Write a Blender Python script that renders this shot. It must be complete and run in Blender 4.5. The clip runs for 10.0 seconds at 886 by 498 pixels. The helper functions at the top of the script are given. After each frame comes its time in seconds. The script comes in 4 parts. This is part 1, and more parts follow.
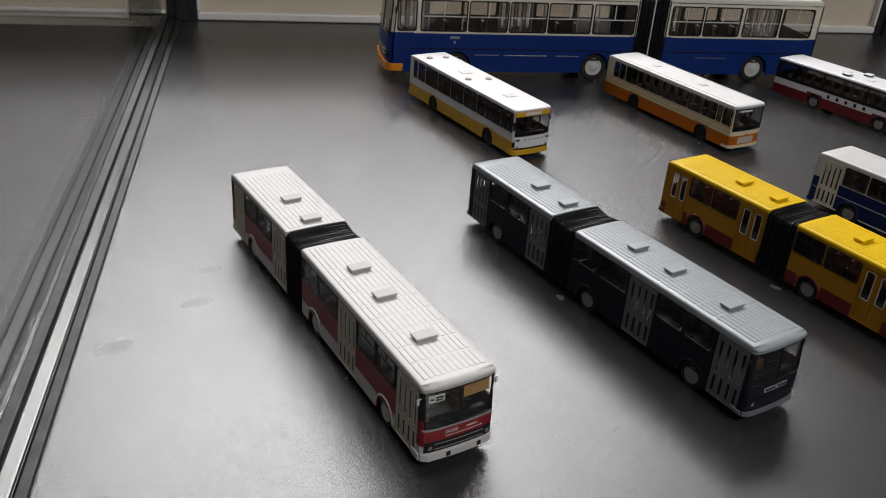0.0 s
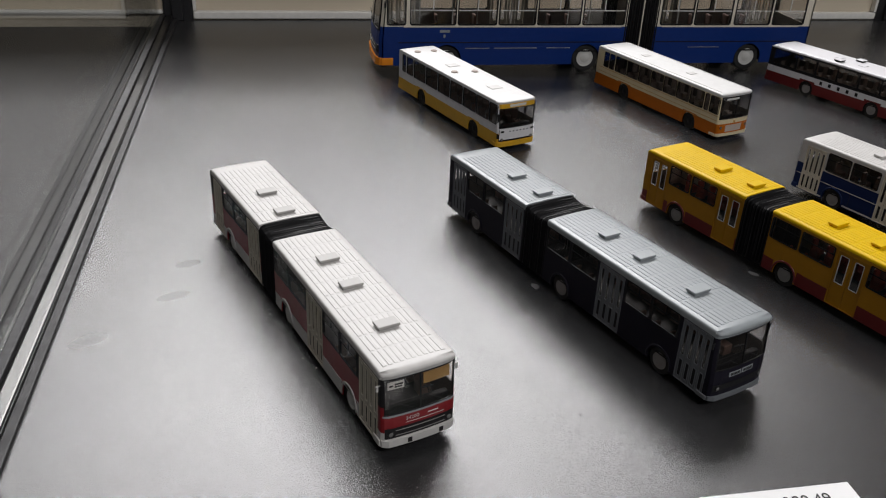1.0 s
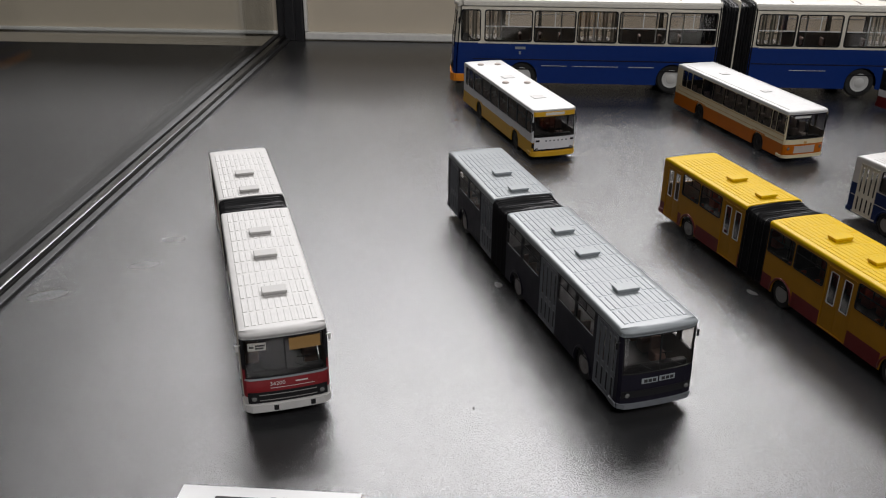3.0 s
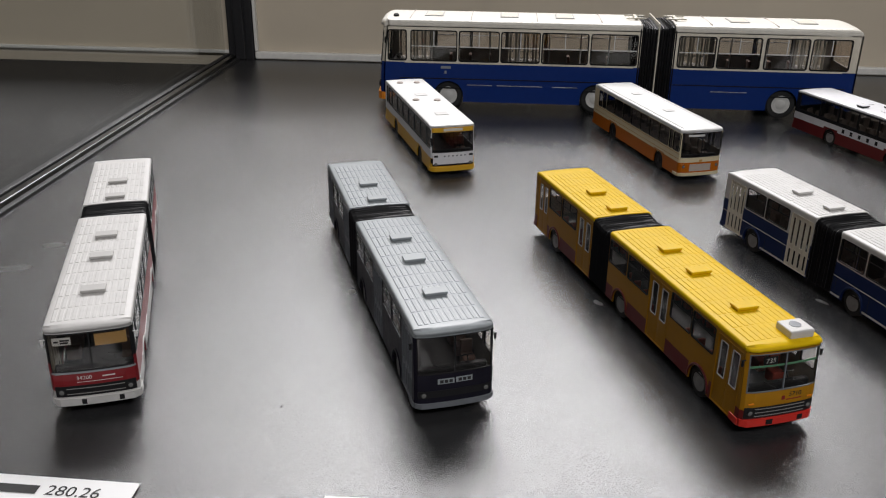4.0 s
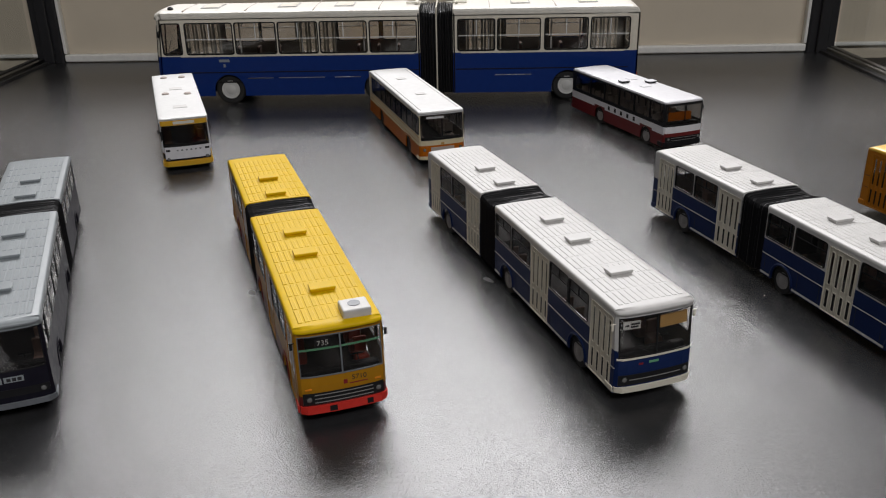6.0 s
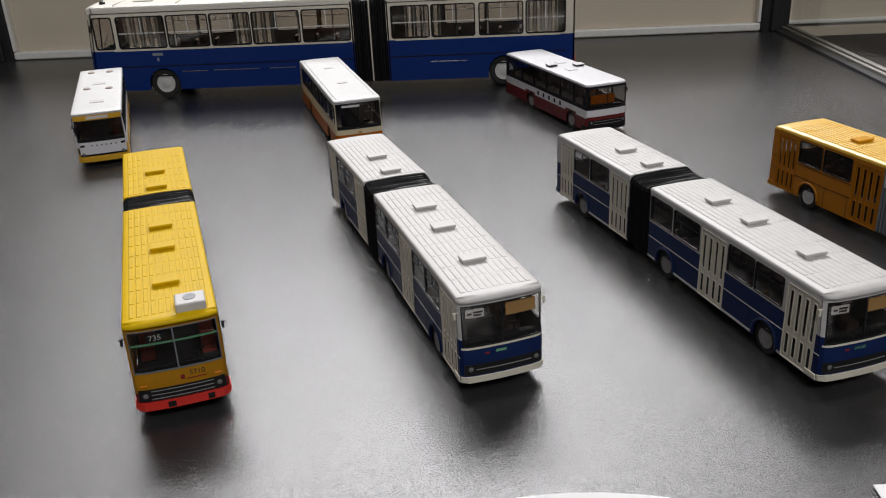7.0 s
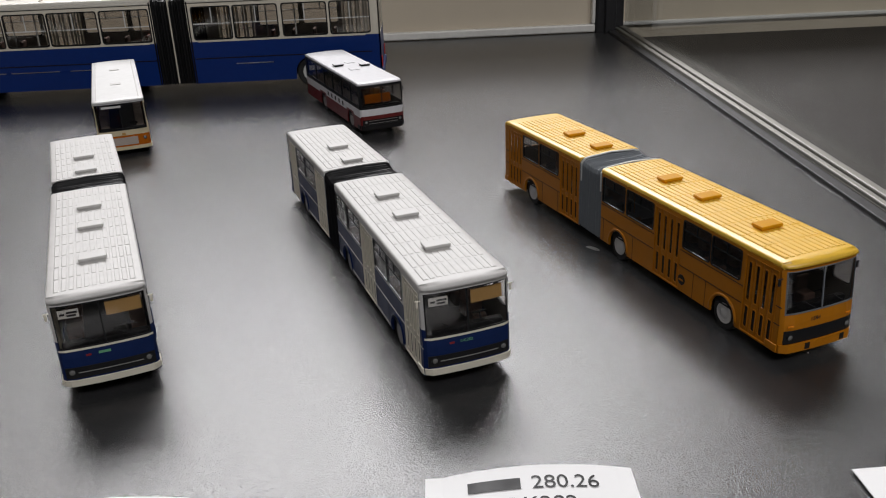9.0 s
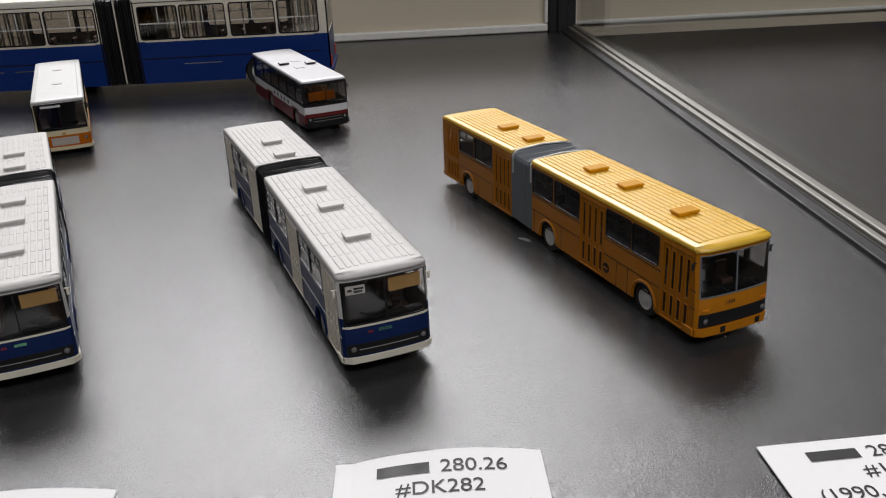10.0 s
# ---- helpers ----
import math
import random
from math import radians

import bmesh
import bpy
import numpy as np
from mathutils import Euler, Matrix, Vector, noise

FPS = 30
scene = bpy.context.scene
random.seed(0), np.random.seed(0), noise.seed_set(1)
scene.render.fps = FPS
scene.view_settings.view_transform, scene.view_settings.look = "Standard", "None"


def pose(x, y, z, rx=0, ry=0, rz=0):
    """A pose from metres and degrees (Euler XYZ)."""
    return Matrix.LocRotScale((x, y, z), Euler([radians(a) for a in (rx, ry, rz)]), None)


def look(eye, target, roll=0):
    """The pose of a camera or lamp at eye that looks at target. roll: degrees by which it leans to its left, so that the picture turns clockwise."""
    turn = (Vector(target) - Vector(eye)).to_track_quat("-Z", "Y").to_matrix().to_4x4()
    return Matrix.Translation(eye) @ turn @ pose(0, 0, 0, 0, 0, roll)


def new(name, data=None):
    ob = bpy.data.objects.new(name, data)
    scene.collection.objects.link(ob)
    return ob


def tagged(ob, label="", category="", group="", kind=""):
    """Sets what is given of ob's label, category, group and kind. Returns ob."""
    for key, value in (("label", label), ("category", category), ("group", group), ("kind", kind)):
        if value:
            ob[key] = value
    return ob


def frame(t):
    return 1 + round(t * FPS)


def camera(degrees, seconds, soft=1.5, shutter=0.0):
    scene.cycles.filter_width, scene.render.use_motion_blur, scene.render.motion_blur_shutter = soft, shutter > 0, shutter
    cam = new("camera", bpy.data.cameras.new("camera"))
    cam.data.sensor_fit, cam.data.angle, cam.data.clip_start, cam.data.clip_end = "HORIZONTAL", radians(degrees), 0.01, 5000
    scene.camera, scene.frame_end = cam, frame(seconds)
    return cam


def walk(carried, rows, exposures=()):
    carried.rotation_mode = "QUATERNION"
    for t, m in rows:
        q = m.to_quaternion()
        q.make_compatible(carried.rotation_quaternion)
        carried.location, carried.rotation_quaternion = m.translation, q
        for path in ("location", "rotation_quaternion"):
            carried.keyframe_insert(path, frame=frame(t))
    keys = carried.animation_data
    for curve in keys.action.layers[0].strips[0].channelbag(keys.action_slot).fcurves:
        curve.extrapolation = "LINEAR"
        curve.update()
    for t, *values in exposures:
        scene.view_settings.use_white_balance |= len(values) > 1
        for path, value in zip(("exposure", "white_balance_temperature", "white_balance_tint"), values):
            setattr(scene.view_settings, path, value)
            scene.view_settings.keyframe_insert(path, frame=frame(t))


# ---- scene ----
cam = camera(54.4, 10.0, soft=1.1)


def aim(x, y, z, yaw, pitch, roll):
    a, b = radians(yaw), radians(pitch)
    way = Vector((-math.sin(a) * math.cos(b), math.cos(a) * math.cos(b), math.sin(b)))
    return look(Vector((x, y, z)), Vector((x, y, z)) + way, roll)


# seconds, eye, yaw to the left, pitch up, roll
ROWS = [
    (0.0, -0.0160, -0.0016, 0.1983, -13.23, -27.87, 4.36),
    (0.5, -0.0094, -0.0024, 0.1909, -11.43, -28.11, 2.95),
    (1.0, 0.0029, -0.0094, 0.1985, -11.82, -28.18, 2.87),
    (1.5, 0.0148, -0.0160, 0.1995, -11.41, -28.40, 2.95),
    (2.0, 0.0301, -0.0223, 0.1995, -9.40, -28.53, 2.46),
    (2.2, 0.0380, -0.0176, 0.1952, -8.09, -28.60, 2.00),
    (3.3, 0.1329, -0.0197, 0.1701, 4.65, -24.02, 0.50),
    (3.5, 0.1469, -0.0295, 0.1743, 4.47, -23.83, 0.78),
    (4.0, 0.1786, -0.0253, 0.1707, 4.06, -23.55, 0.69),
    (4.5, 0.2198, -0.0189, 0.1650, 3.54, -23.42, 0.24),
    (5.0, 0.2553, -0.0063, 0.1611, 2.84, -23.26, -0.55),
    (5.5, 0.2854, -0.0004, 0.1565, 2.06, -23.17, -0.96),
    (6.0, 0.3110, -0.0058, 0.1573, 1.59, -23.39, -1.16),
    (6.2, 0.3216, -0.0060, 0.1552, 1.36, -23.79, -1.08),
    (7.3, 0.3808, 0.0026, 0.1506, 2.63, -24.00, -3.08),
    (7.5, 0.3929, 0.0020, 0.1474, 2.25, -23.79, -2.80),
    (8.0, 0.4242, 0.0063, 0.1466, 0.81, -23.67, -2.65),
    (8.5, 0.4514, 0.0107, 0.1460, -0.04, -23.54, -2.85),
    (9.0, 0.4693, 0.0061, 0.1413, -0.87, -23.57, -2.47),
    (9.5, 0.4805, 0.0037, 0.1404, -1.91, -23.45, -2.47),
    (10.0, 0.4859, 0.0024, 0.1367, -2.71, -23.34, -2.48),
]
walk(cam, [(t, aim(*r)) for t, *r in ROWS], exposures=[(0.0, -0.93, 6500, 10), (2.0, -0.91, 6500, 10), (4.0, -0.86, 6490, 10), (5.5, -0.95, 6480, 10), (7.0, -0.98, 6480, 10), (10.0, -1.06, 6480, 10)])

# ---- light: a room with ceiling panels, the brightest behind the case ----
CEILING, ROOM_FLOOR = 1.75, -0.85
world = bpy.data.worlds.new("room")
scene.world = world
world.use_nodes = True
world.node_tree.nodes["Background"].inputs[0].default_value = (0.9, 0.95, 1.0, 1)
world.node_tree.nodes["Background"].inputs[1].default_value = 0.035
# x, y, width, depth, watts
PANELS = [(0.2, 2.36, 2.1, 1.45, 272), (1.0, -1.2, 2.2, 0.4, 72)]
for px, py, sx, sy, watts in PANELS:
    lamp = bpy.data.lights.new("panel_light", "AREA")
    lamp.shape, lamp.size, lamp.size_y, lamp.energy = "RECTANGLE", sx, sy, watts
    lamp.color = (1.0, 0.982, 0.992)
    new("panel_light", lamp).matrix_world = pose(px, py, CEILING - 0.032)


# ---- materials ----
def shader(name):
    m = bpy.data.materials.new(name)
    m.use_nodes = True
    nt = m.node_tree
    return m, nt, nt.nodes["Principled BSDF"]


def link(nt, a, b):
    nt.links.new(a, b)


def surface(name, rgb, rough=0.4, metal=0.0, vary=0.12, scale=260.0, bump=0.02, fine=2600.0, coat=0.0, spec=0.5):
    """A colour that varies at two scales, with uneven gloss and fine relief."""
    m, nt, bsdf = shader(name)
    co = nt.nodes.new("ShaderNodeTexCoord")
    big = nt.nodes.new("ShaderNodeTexNoise")
    big.inputs["Scale"].default_value, big.inputs["Detail"].default_value = scale, 5
    small = nt.nodes.new("ShaderNodeTexNoise")
    small.inputs["Scale"].default_value, small.inputs["Detail"].default_value = fine, 3
    link(nt, co.outputs["Object"], big.inputs["Vector"])
    link(nt, co.outputs["Object"], small.inputs["Vector"])
    mix = nt.nodes.new("ShaderNodeMix")
    mix.data_type = "RGBA"
    mix.inputs["A"].default_value = (*[c * (1 - vary) for c in rgb], 1)
    mix.inputs["B"].default_value = (*[min(1, c * (1 + vary)) for c in rgb], 1)
    link(nt, big.outputs["Fac"], mix.inputs["Factor"])
    link(nt, mix.outputs["Result"], bsdf.inputs["Base Color"])
    ramp = nt.nodes.new("ShaderNodeMapRange")
    ramp.inputs["To Min"].default_value, ramp.inputs["To Max"].default_value = rough * 0.8, min(1, rough * 1.25)
    link(nt, big.outputs["Fac"], ramp.inputs["Value"])
    link(nt, ramp.outputs["Result"], bsdf.inputs["Roughness"])
    bsdf.inputs["Metallic"].default_value = metal
    bsdf.inputs["Specular IOR Level"].default_value = spec
    bsdf.inputs["Coat Weight"].default_value = coat
    bsdf.inputs["Coat Roughness"].default_value = 0.15
    if bump:
        b = nt.nodes.new("ShaderNodeBump")
        b.inputs["Strength"].default_value, b.inputs["Distance"].default_value = bump, 0.0004
        link(nt, small.outputs["Fac"], b.inputs["Height"])
        link(nt, b.outputs["Normal"], bsdf.inputs["Normal"])
    return m


def clear(name, tint, rough=0.02, face_on=0.04):
    """Thin clear sheet: what is behind shows through, gloss grows towards grazing angles."""
    m, nt, bsdf = shader(name)
    nt.nodes.remove(bsdf)
    see = nt.nodes.new("ShaderNodeBsdfTransparent")
    see.inputs["Color"].default_value = (*tint, 1)
    gloss = nt.nodes.new("ShaderNodeBsdfGlossy")
    gloss.inputs["Roughness"].default_value = rough
    face = nt.nodes.new("ShaderNodeLayerWeight")
    face.inputs["Blend"].default_value = 0.5
    power = nt.nodes.new("ShaderNodeMath")
    power.operation, power.inputs[1].default_value = "POWER", 5.0
    fres = nt.nodes.new("ShaderNodeMath")
    fres.operation, fres.inputs[1].default_value, fres.inputs[2].default_value = "MULTIPLY_ADD", 1.0 - face_on, face_on
    link(nt, face.outputs["Facing"], power.inputs[0])
    link(nt, power.outputs[0], fres.inputs[0])
    mix = nt.nodes.new("ShaderNodeMixShader")
    link(nt, fres.outputs[0], mix.inputs[0])
    link(nt, see.outputs[0], mix.inputs[1])
    link(nt, gloss.outputs[0], mix.inputs[2])
    link(nt, mix.outputs[0], nt.nodes["Material Output"].inputs[0])
    return m


MARKS = [((-0.0410, 0.3510, 0), (0.011, 0.006, 0.02), 0.3), ((-0.0450, 0.3230, 0), (0.013, 0.006, 0.02), 0.35), ((-0.0750, 0.2920, 0), (0.012, 0.006, 0.02), 0.5)]


def laminate(name):
    """Black fine-pearled board with smudges."""
    m, nt, bsdf = shader(name)
    co = nt.nodes.new("ShaderNodeTexCoord")
    grain = nt.nodes.new("ShaderNodeTexNoise")
    grain.inputs["Scale"].default_value, grain.inputs["Detail"].default_value = 1750, 2
    grain.inputs["Roughness"].default_value = 0.62
    pearl = nt.nodes.new("ShaderNodeTexVoronoi")
    pearl.feature = "SMOOTH_F1"
    pearl.inputs["Scale"].default_value = 2050
    smudge = nt.nodes.new("ShaderNodeTexNoise")
    smudge.inputs["Scale"].default_value, smudge.inputs["Detail"].default_value = 9, 6
    for n in (grain, pearl, smudge):
        link(nt, co.outputs["Object"], n.inputs["Vector"])
    mix = nt.nodes.new("ShaderNodeMix")
    mix.data_type = "RGBA"
    mix.inputs["A"].default_value, mix.inputs["B"].default_value = (0.012, 0.012, 0.013, 1), (0.042, 0.042, 0.043, 1)
    speck = nt.nodes.new("ShaderNodeMapRange")
    speck.inputs["From Min"].default_value, speck.inputs["From Max"].default_value = 0.38, 0.66
    link(nt, grain.outputs["Fac"], speck.inputs["Value"])
    link(nt, speck.outputs["Result"], mix.inputs["Factor"])
    link(nt, mix.outputs["Result"], bsdf.inputs["Base Color"])
    rough = nt.nodes.new("ShaderNodeMapRange")
    rough.inputs["From Min"].default_value, rough.inputs["From Max"].default_value = 0.3, 0.7
    rough.inputs["To Min"].default_value, rough.inputs["To Max"].default_value = 0.22, 0.26
    link(nt, smudge.outputs["Fac"], rough.inputs["Value"])
    # wiped fingermarks
    total = rough.outputs["Result"]
    for centre, size, turn in MARKS:
        place = nt.nodes.new("ShaderNodeMapping")
        place.vector_type = "TEXTURE"
        place.inputs["Location"].default_value = centre
        place.inputs["Rotation"].default_value = (0, 0, turn)
        place.inputs["Scale"].default_value = size
        link(nt, co.outputs["Object"], place.inputs["Vector"])
        ball = nt.nodes.new("ShaderNodeTexGradient")
        ball.gradient_type = "QUADRATIC_SPHERE"
        link(nt, place.outputs["Vector"], ball.inputs["Vector"])
        fade = nt.nodes.new("ShaderNodeMath")
        fade.operation = "MULTIPLY"
        link(nt, ball.outputs["Fac"], fade.inputs[0])
        link(nt, smudge.outputs["Fac"], fade.inputs[1])
        more = nt.nodes.new("ShaderNodeMath")
        more.operation = "MULTIPLY_ADD"
        more.inputs[1].default_value = 0.42
        link(nt, fade.outputs[0], more.inputs[0])
        link(nt, total, more.inputs[2])
        total = more.outputs[0]
    link(nt, total, bsdf.inputs["Roughness"])
    sheen = nt.nodes.new("ShaderNodeMapRange")
    sheen.inputs["From Min"].default_value, sheen.inputs["From Max"].default_value = 0.3, 0.7
    sheen.inputs["To Min"].default_value, sheen.inputs["To Max"].default_value = 0.55, 1.1
    link(nt, grain.outputs["Fac"], sheen.inputs["Value"])
    link(nt, sheen.outputs["Result"], bsdf.inputs["Specular IOR Level"])
    bsdf.inputs["IOR"].default_value = 1.5
    add = nt.nodes.new("ShaderNodeMath")
    add.operation, add.inputs[1].default_value = "MULTIPLY_ADD", 0.5
    link(nt, pearl.outputs["Distance"], add.inputs[0])
    link(nt, grain.outputs["Fac"], add.inputs[2])
    b = nt.nodes.new("ShaderNodeBump")
    b.inputs["Strength"].default_value, b.inputs["Distance"].default_value = 0.72, 0.0002
    link(nt, add.outputs[0], b.inputs["Height"])
    link(nt, b.outputs["Normal"], bsdf.inputs["Normal"])
    return m


FLOOR = laminate("black_pearl_laminate")
BEIGE = surface("beige_board", (0.62, 0.545, 0.43), 0.6, vary=0.1, scale=14, fine=300, bump=0.1)
WHITE_STRIP = surface("white_strip", (0.75, 0.74, 0.7), 0.35)
BLACK_POST = surface("black_post", (0.018, 0.018, 0.02), 0.35)
DARKALU = surface("tarnished_aluminium", (0.085, 0.085, 0.083), 0.3, metal=1.0, scale=60, fine=900)
ALU = surface("brushed_aluminium", (0.24, 0.235, 0.215), 0.62, metal=1.0, scale=60, fine=900)
RUBBER = surface("black_rubber", (0.012, 0.012, 0.013), 0.6)
PLINTH = surface("plinth_grey", (0.1, 0.1, 0.1), 0.6, scale=12, fine=200)
ROOM_WALL = surface("room_wall", (0.3, 0.295, 0.285), 0.85, scale=3, fine=120, bump=0.1)
ROOM_WHITE = surface("room_ceiling", (0.7, 0.7, 0.68), 0.9, scale=3, fine=120, bump=0.1)
LINO = surface("room_lino", (0.16, 0.145, 0.13), 0.5, scale=5, fine=150, bump=0.1)
NEXTBOARD = surface("grey_board", (0.026, 0.025, 0.024), 0.75, scale=8, fine=500, spec=0.25)
NEXTDARK = surface("dark_brown_board", (0.024, 0.02, 0.017), 0.7, scale=8, fine=500, spec=0.3)
PANE = clear("case_glass", (0.95, 0.96, 0.955))
PAPER = surface("white_paper", (0.8, 0.8, 0.8), 0.8, vary=0.03, scale=90, bump=0.05, fine=1800)
INK = surface("black_ink", (0.015, 0.015, 0.016), 0.6, bump=0)

HATCHGREY = surface("grey_white_plastic", (0.42, 0.41, 0.395), 0.5)
WHITE = surface("white_plastic", (0.53, 0.52, 0.505), 0.46)
BRIGHTWHITE = surface("bright_white_paint", (0.62, 0.62, 0.61), 0.42)
CREAM = surface("cream_paint", (0.66, 0.62, 0.52), 0.38)
CREAMROOF = surface("pale_cream_roof", (0.62, 0.595, 0.53), 0.42)
DOORCREAM = surface("cream_door_paint", (0.46, 0.43, 0.36), 0.42)
GREYROOF = surface("blue_grey_paint", (0.255, 0.28, 0.292), 0.34)
GREYDOOR = surface("grey_door_paint", (0.14, 0.15, 0.165), 0.38)
NAVY = surface("dark_navy_paint", (0.009, 0.008, 0.015), 0.42, spec=0.18)
RED = surface("red_paint", (0.2, 0.009, 0.013), 0.35)
DARKRED = surface("dark_red_paint", (0.13, 0.011, 0.011), 0.35)
BRIGHTRED = surface("bright_red_paint", (0.6, 0.03, 0.02), 0.35)
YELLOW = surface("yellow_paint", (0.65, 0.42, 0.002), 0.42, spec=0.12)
# yellow of the walls and doors, side shade mixed into the colour
SHADEAMBER = surface("shaded_amber_paint", (0.36, 0.165, 0.005), 0.34, spec=0.3)
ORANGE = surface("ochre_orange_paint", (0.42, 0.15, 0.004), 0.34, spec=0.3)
# roof ochre paled in its base colour to carry the ceiling sheen
OCHRESHEEN = surface("ochre_roof_with_sheen", (0.76, 0.45, 0.02), 0.4, spec=1.3)
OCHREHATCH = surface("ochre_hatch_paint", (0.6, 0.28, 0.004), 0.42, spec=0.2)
COACHORANGE = surface("coach_orange_paint", (0.4, 0.105, 0.004), 0.4, spec=0.2)
COACHCREAM = surface("coach_cream_paint", (0.62, 0.54, 0.36), 0.38)
GOLD = surface("golden_yellow_paint", (0.6, 0.34, 0.02), 0.38)
BLUE = surface("royal_blue_paint", (0.006, 0.017, 0.075), 0.4, spec=0.2)
BIGBLUE = surface("deep_blue_paint", (0.004, 0.026, 0.16), 0.35, spec=0.3)
COACHWHITE = surface("coach_white_paint", (0.66, 0.66, 0.68), 0.35)
BLACK = surface("black_plastic", (0.01, 0.01, 0.011), 0.45, spec=0.3)
BELLOW = surface("black_bellows_cloth", (0.005, 0.005, 0.006), 0.5, spec=0.25)
GREYBELLOW = surface("grey_bellows_cloth", (0.15, 0.165, 0.18), 0.5)
TYRE = surface("tyre_rubber", (0.014, 0.014, 0.014), 0.7)
RIM = surface("silver_rim", (0.28, 0.27, 0.26), 0.4, metal=0.2)
CHROME = surface("chrome", (0.5, 0.5, 0.5), 0.3, metal=1.0)
PALERIM = surface("pale_rim", (0.55, 0.55, 0.53), 0.45)
LAMP = surface("lamp_glass", (0.16, 0.16, 0.155), 0.25, coat=0.3)
AMBERLAMP = surface("amber_lamp", (0.75, 0.25, 0.02), 0.2)
PALESPOT = surface("pale_spot_grey", (0.11, 0.11, 0.108), 0.38, scale=700)
SEAT = surface("brown_seat", (0.16, 0.1, 0.08), 0.7)
SEATLIGHT = surface("pale_seat", (0.42, 0.36, 0.32), 0.7)
INSIDE = surface("dark_interior", (0.15, 0.14, 0.125), 0.7)
INSIDEPALE = surface("pale_interior", (0.34, 0.32, 0.28), 0.7)
VISOR = surface("tan_visor", (0.45, 0.27, 0.09), 0.6)
SIGNWHITE = surface("white_sign", (0.6, 0.6, 0.58), 0.5)
LETTERGREEN = surface("green_lettering", (0.12, 0.32, 0.18), 0.5)
DARKGLASS = clear("smoked_window", (0.8, 0.79, 0.78), 0.08, 0.03)
GLASS = clear("bus_window", (0.92, 0.91, 0.9), 0.08, 0.03)
REDSEAT = surface("red_seat", (0.3, 0.05, 0.03), 0.5)


# ---- building helpers ----
def mesh_of(bm, mats):
    bmesh.ops.recalc_face_normals(bm, faces=bm.faces)
    me = bpy.data.meshes.new("mesh")
    bm.to_mesh(me)
    bm.free()
    for m in mats if isinstance(mats, (list, tuple)) else [mats]:
        me.materials.append(m)
    return me


def part(name, bm, mats, parent, label="", m=None):
    me = bm if isinstance(bm, bpy.types.Mesh) else mesh_of(bm, mats)
    me.name = name
    ob = new(name, me)
    ob.parent = parent
    if m is not None:
        ob.matrix_basis = m
    return tagged(ob, label) if label else ob


def block(bm, lo, hi, bevel=0.0, mat=0, seg=2):
    """A box from corner to corner, edges rounded by bevel."""
    c = [(a + b) / 2 for a, b in zip(lo, hi)]
    s = [abs(b - a) for a, b in zip(lo, hi)]
    made = bmesh.ops.create_cube(bm, size=1, matrix=Matrix.Translation(c) @ Matrix.Diagonal((*s, 1)))
    faces = {f for v in made["verts"] for f in v.link_faces}
    for f in faces:
        f.material_index = mat
    if bevel:
        edges = {e for v in made["verts"] for e in v.link_edges}
        out = bmesh.ops.bevel(bm, geom=list(edges), offset=min(bevel, min(s) * 0.45), segments=seg, affect="EDGES", profile=0.5)
        for f in out["faces"]:
            f.material_index = mat
    return bm


def box(lo, hi, bevel=0.0):
    return block(bmesh.new(), lo, hi, bevel)


def lathe(bm, rings, n=24, mat=0, axis="Y", at=(0, 0, 0)):
    """Turns (radius, along) rings round an axis; closed at both ends."""
    loops = []
    for r, a in rings:
        loop = []
        for i in range(n):
            c, s = r * math.cos(2 * math.pi * i / n), r * math.sin(2 * math.pi * i / n)
            v = (c, a, s) if axis == "Y" else (c, s, a) if axis == "Z" else (a, c, s)
            loop.append(bm.verts.new(Vector(v) + Vector(at)))
        loops.append(loop)
    for a, b in zip(loops, loops[1:]):
        for i in range(n):
            bm.faces.new((a[i], a[(i + 1) % n], b[(i + 1) % n], b[i])).material_index = mat
    for loop in (loops[0], loops[-1]):
        bm.faces.new(loop).material_index = mat
    return bm


def rounded(w, h, r, n=4):
    """A rectangle's outline with round corners, centred, as (u, v)."""
    out = []
    for cx, cy, a0 in ((w / 2 - r, h / 2 - r, 0), (-w / 2 + r, h / 2 - r, 90), (-w / 2 + r, -h / 2 + r, 180), (w / 2 - r, -h / 2 + r, 270)):
        for i in range(n + 1):
            a = radians(a0 + 90 * i / n)
            out.append((cx + r * math.cos(a), cy + r * math.sin(a)))
    return out


def ring(bm, outer, inner, y0, y1, mat=0):
    """A flat frame in the x-z plane between two outlines, from depth y0 to y1."""
    rows = [[bm.verts.new((u, y, v)) for u, v in line] for line, y in ((outer, y0), (outer, y1), (inner, y1), (inner, y0))]
    n = len(outer)
    for a, b in zip(rows, rows[1:] + rows[:1]):
        for i in range(n):
            bm.faces.new((a[i], a[(i + 1) % n], b[(i + 1) % n], b[i])).material_index = mat


def plate(bm, outline, y0, y1, mat=0):
    a = [bm.verts.new((u, y0, v)) for u, v in outline]
    b = [bm.verts.new((u, y1, v)) for u, v in outline]
    for f in (bm.faces.new(a), bm.faces.new(b)):
        f.material_index = mat
    for i in range(len(a)):
        bm.faces.new((a[i], a[(i + 1) % len(a)], b[(i + 1) % len(a)], b[i])).material_index = mat


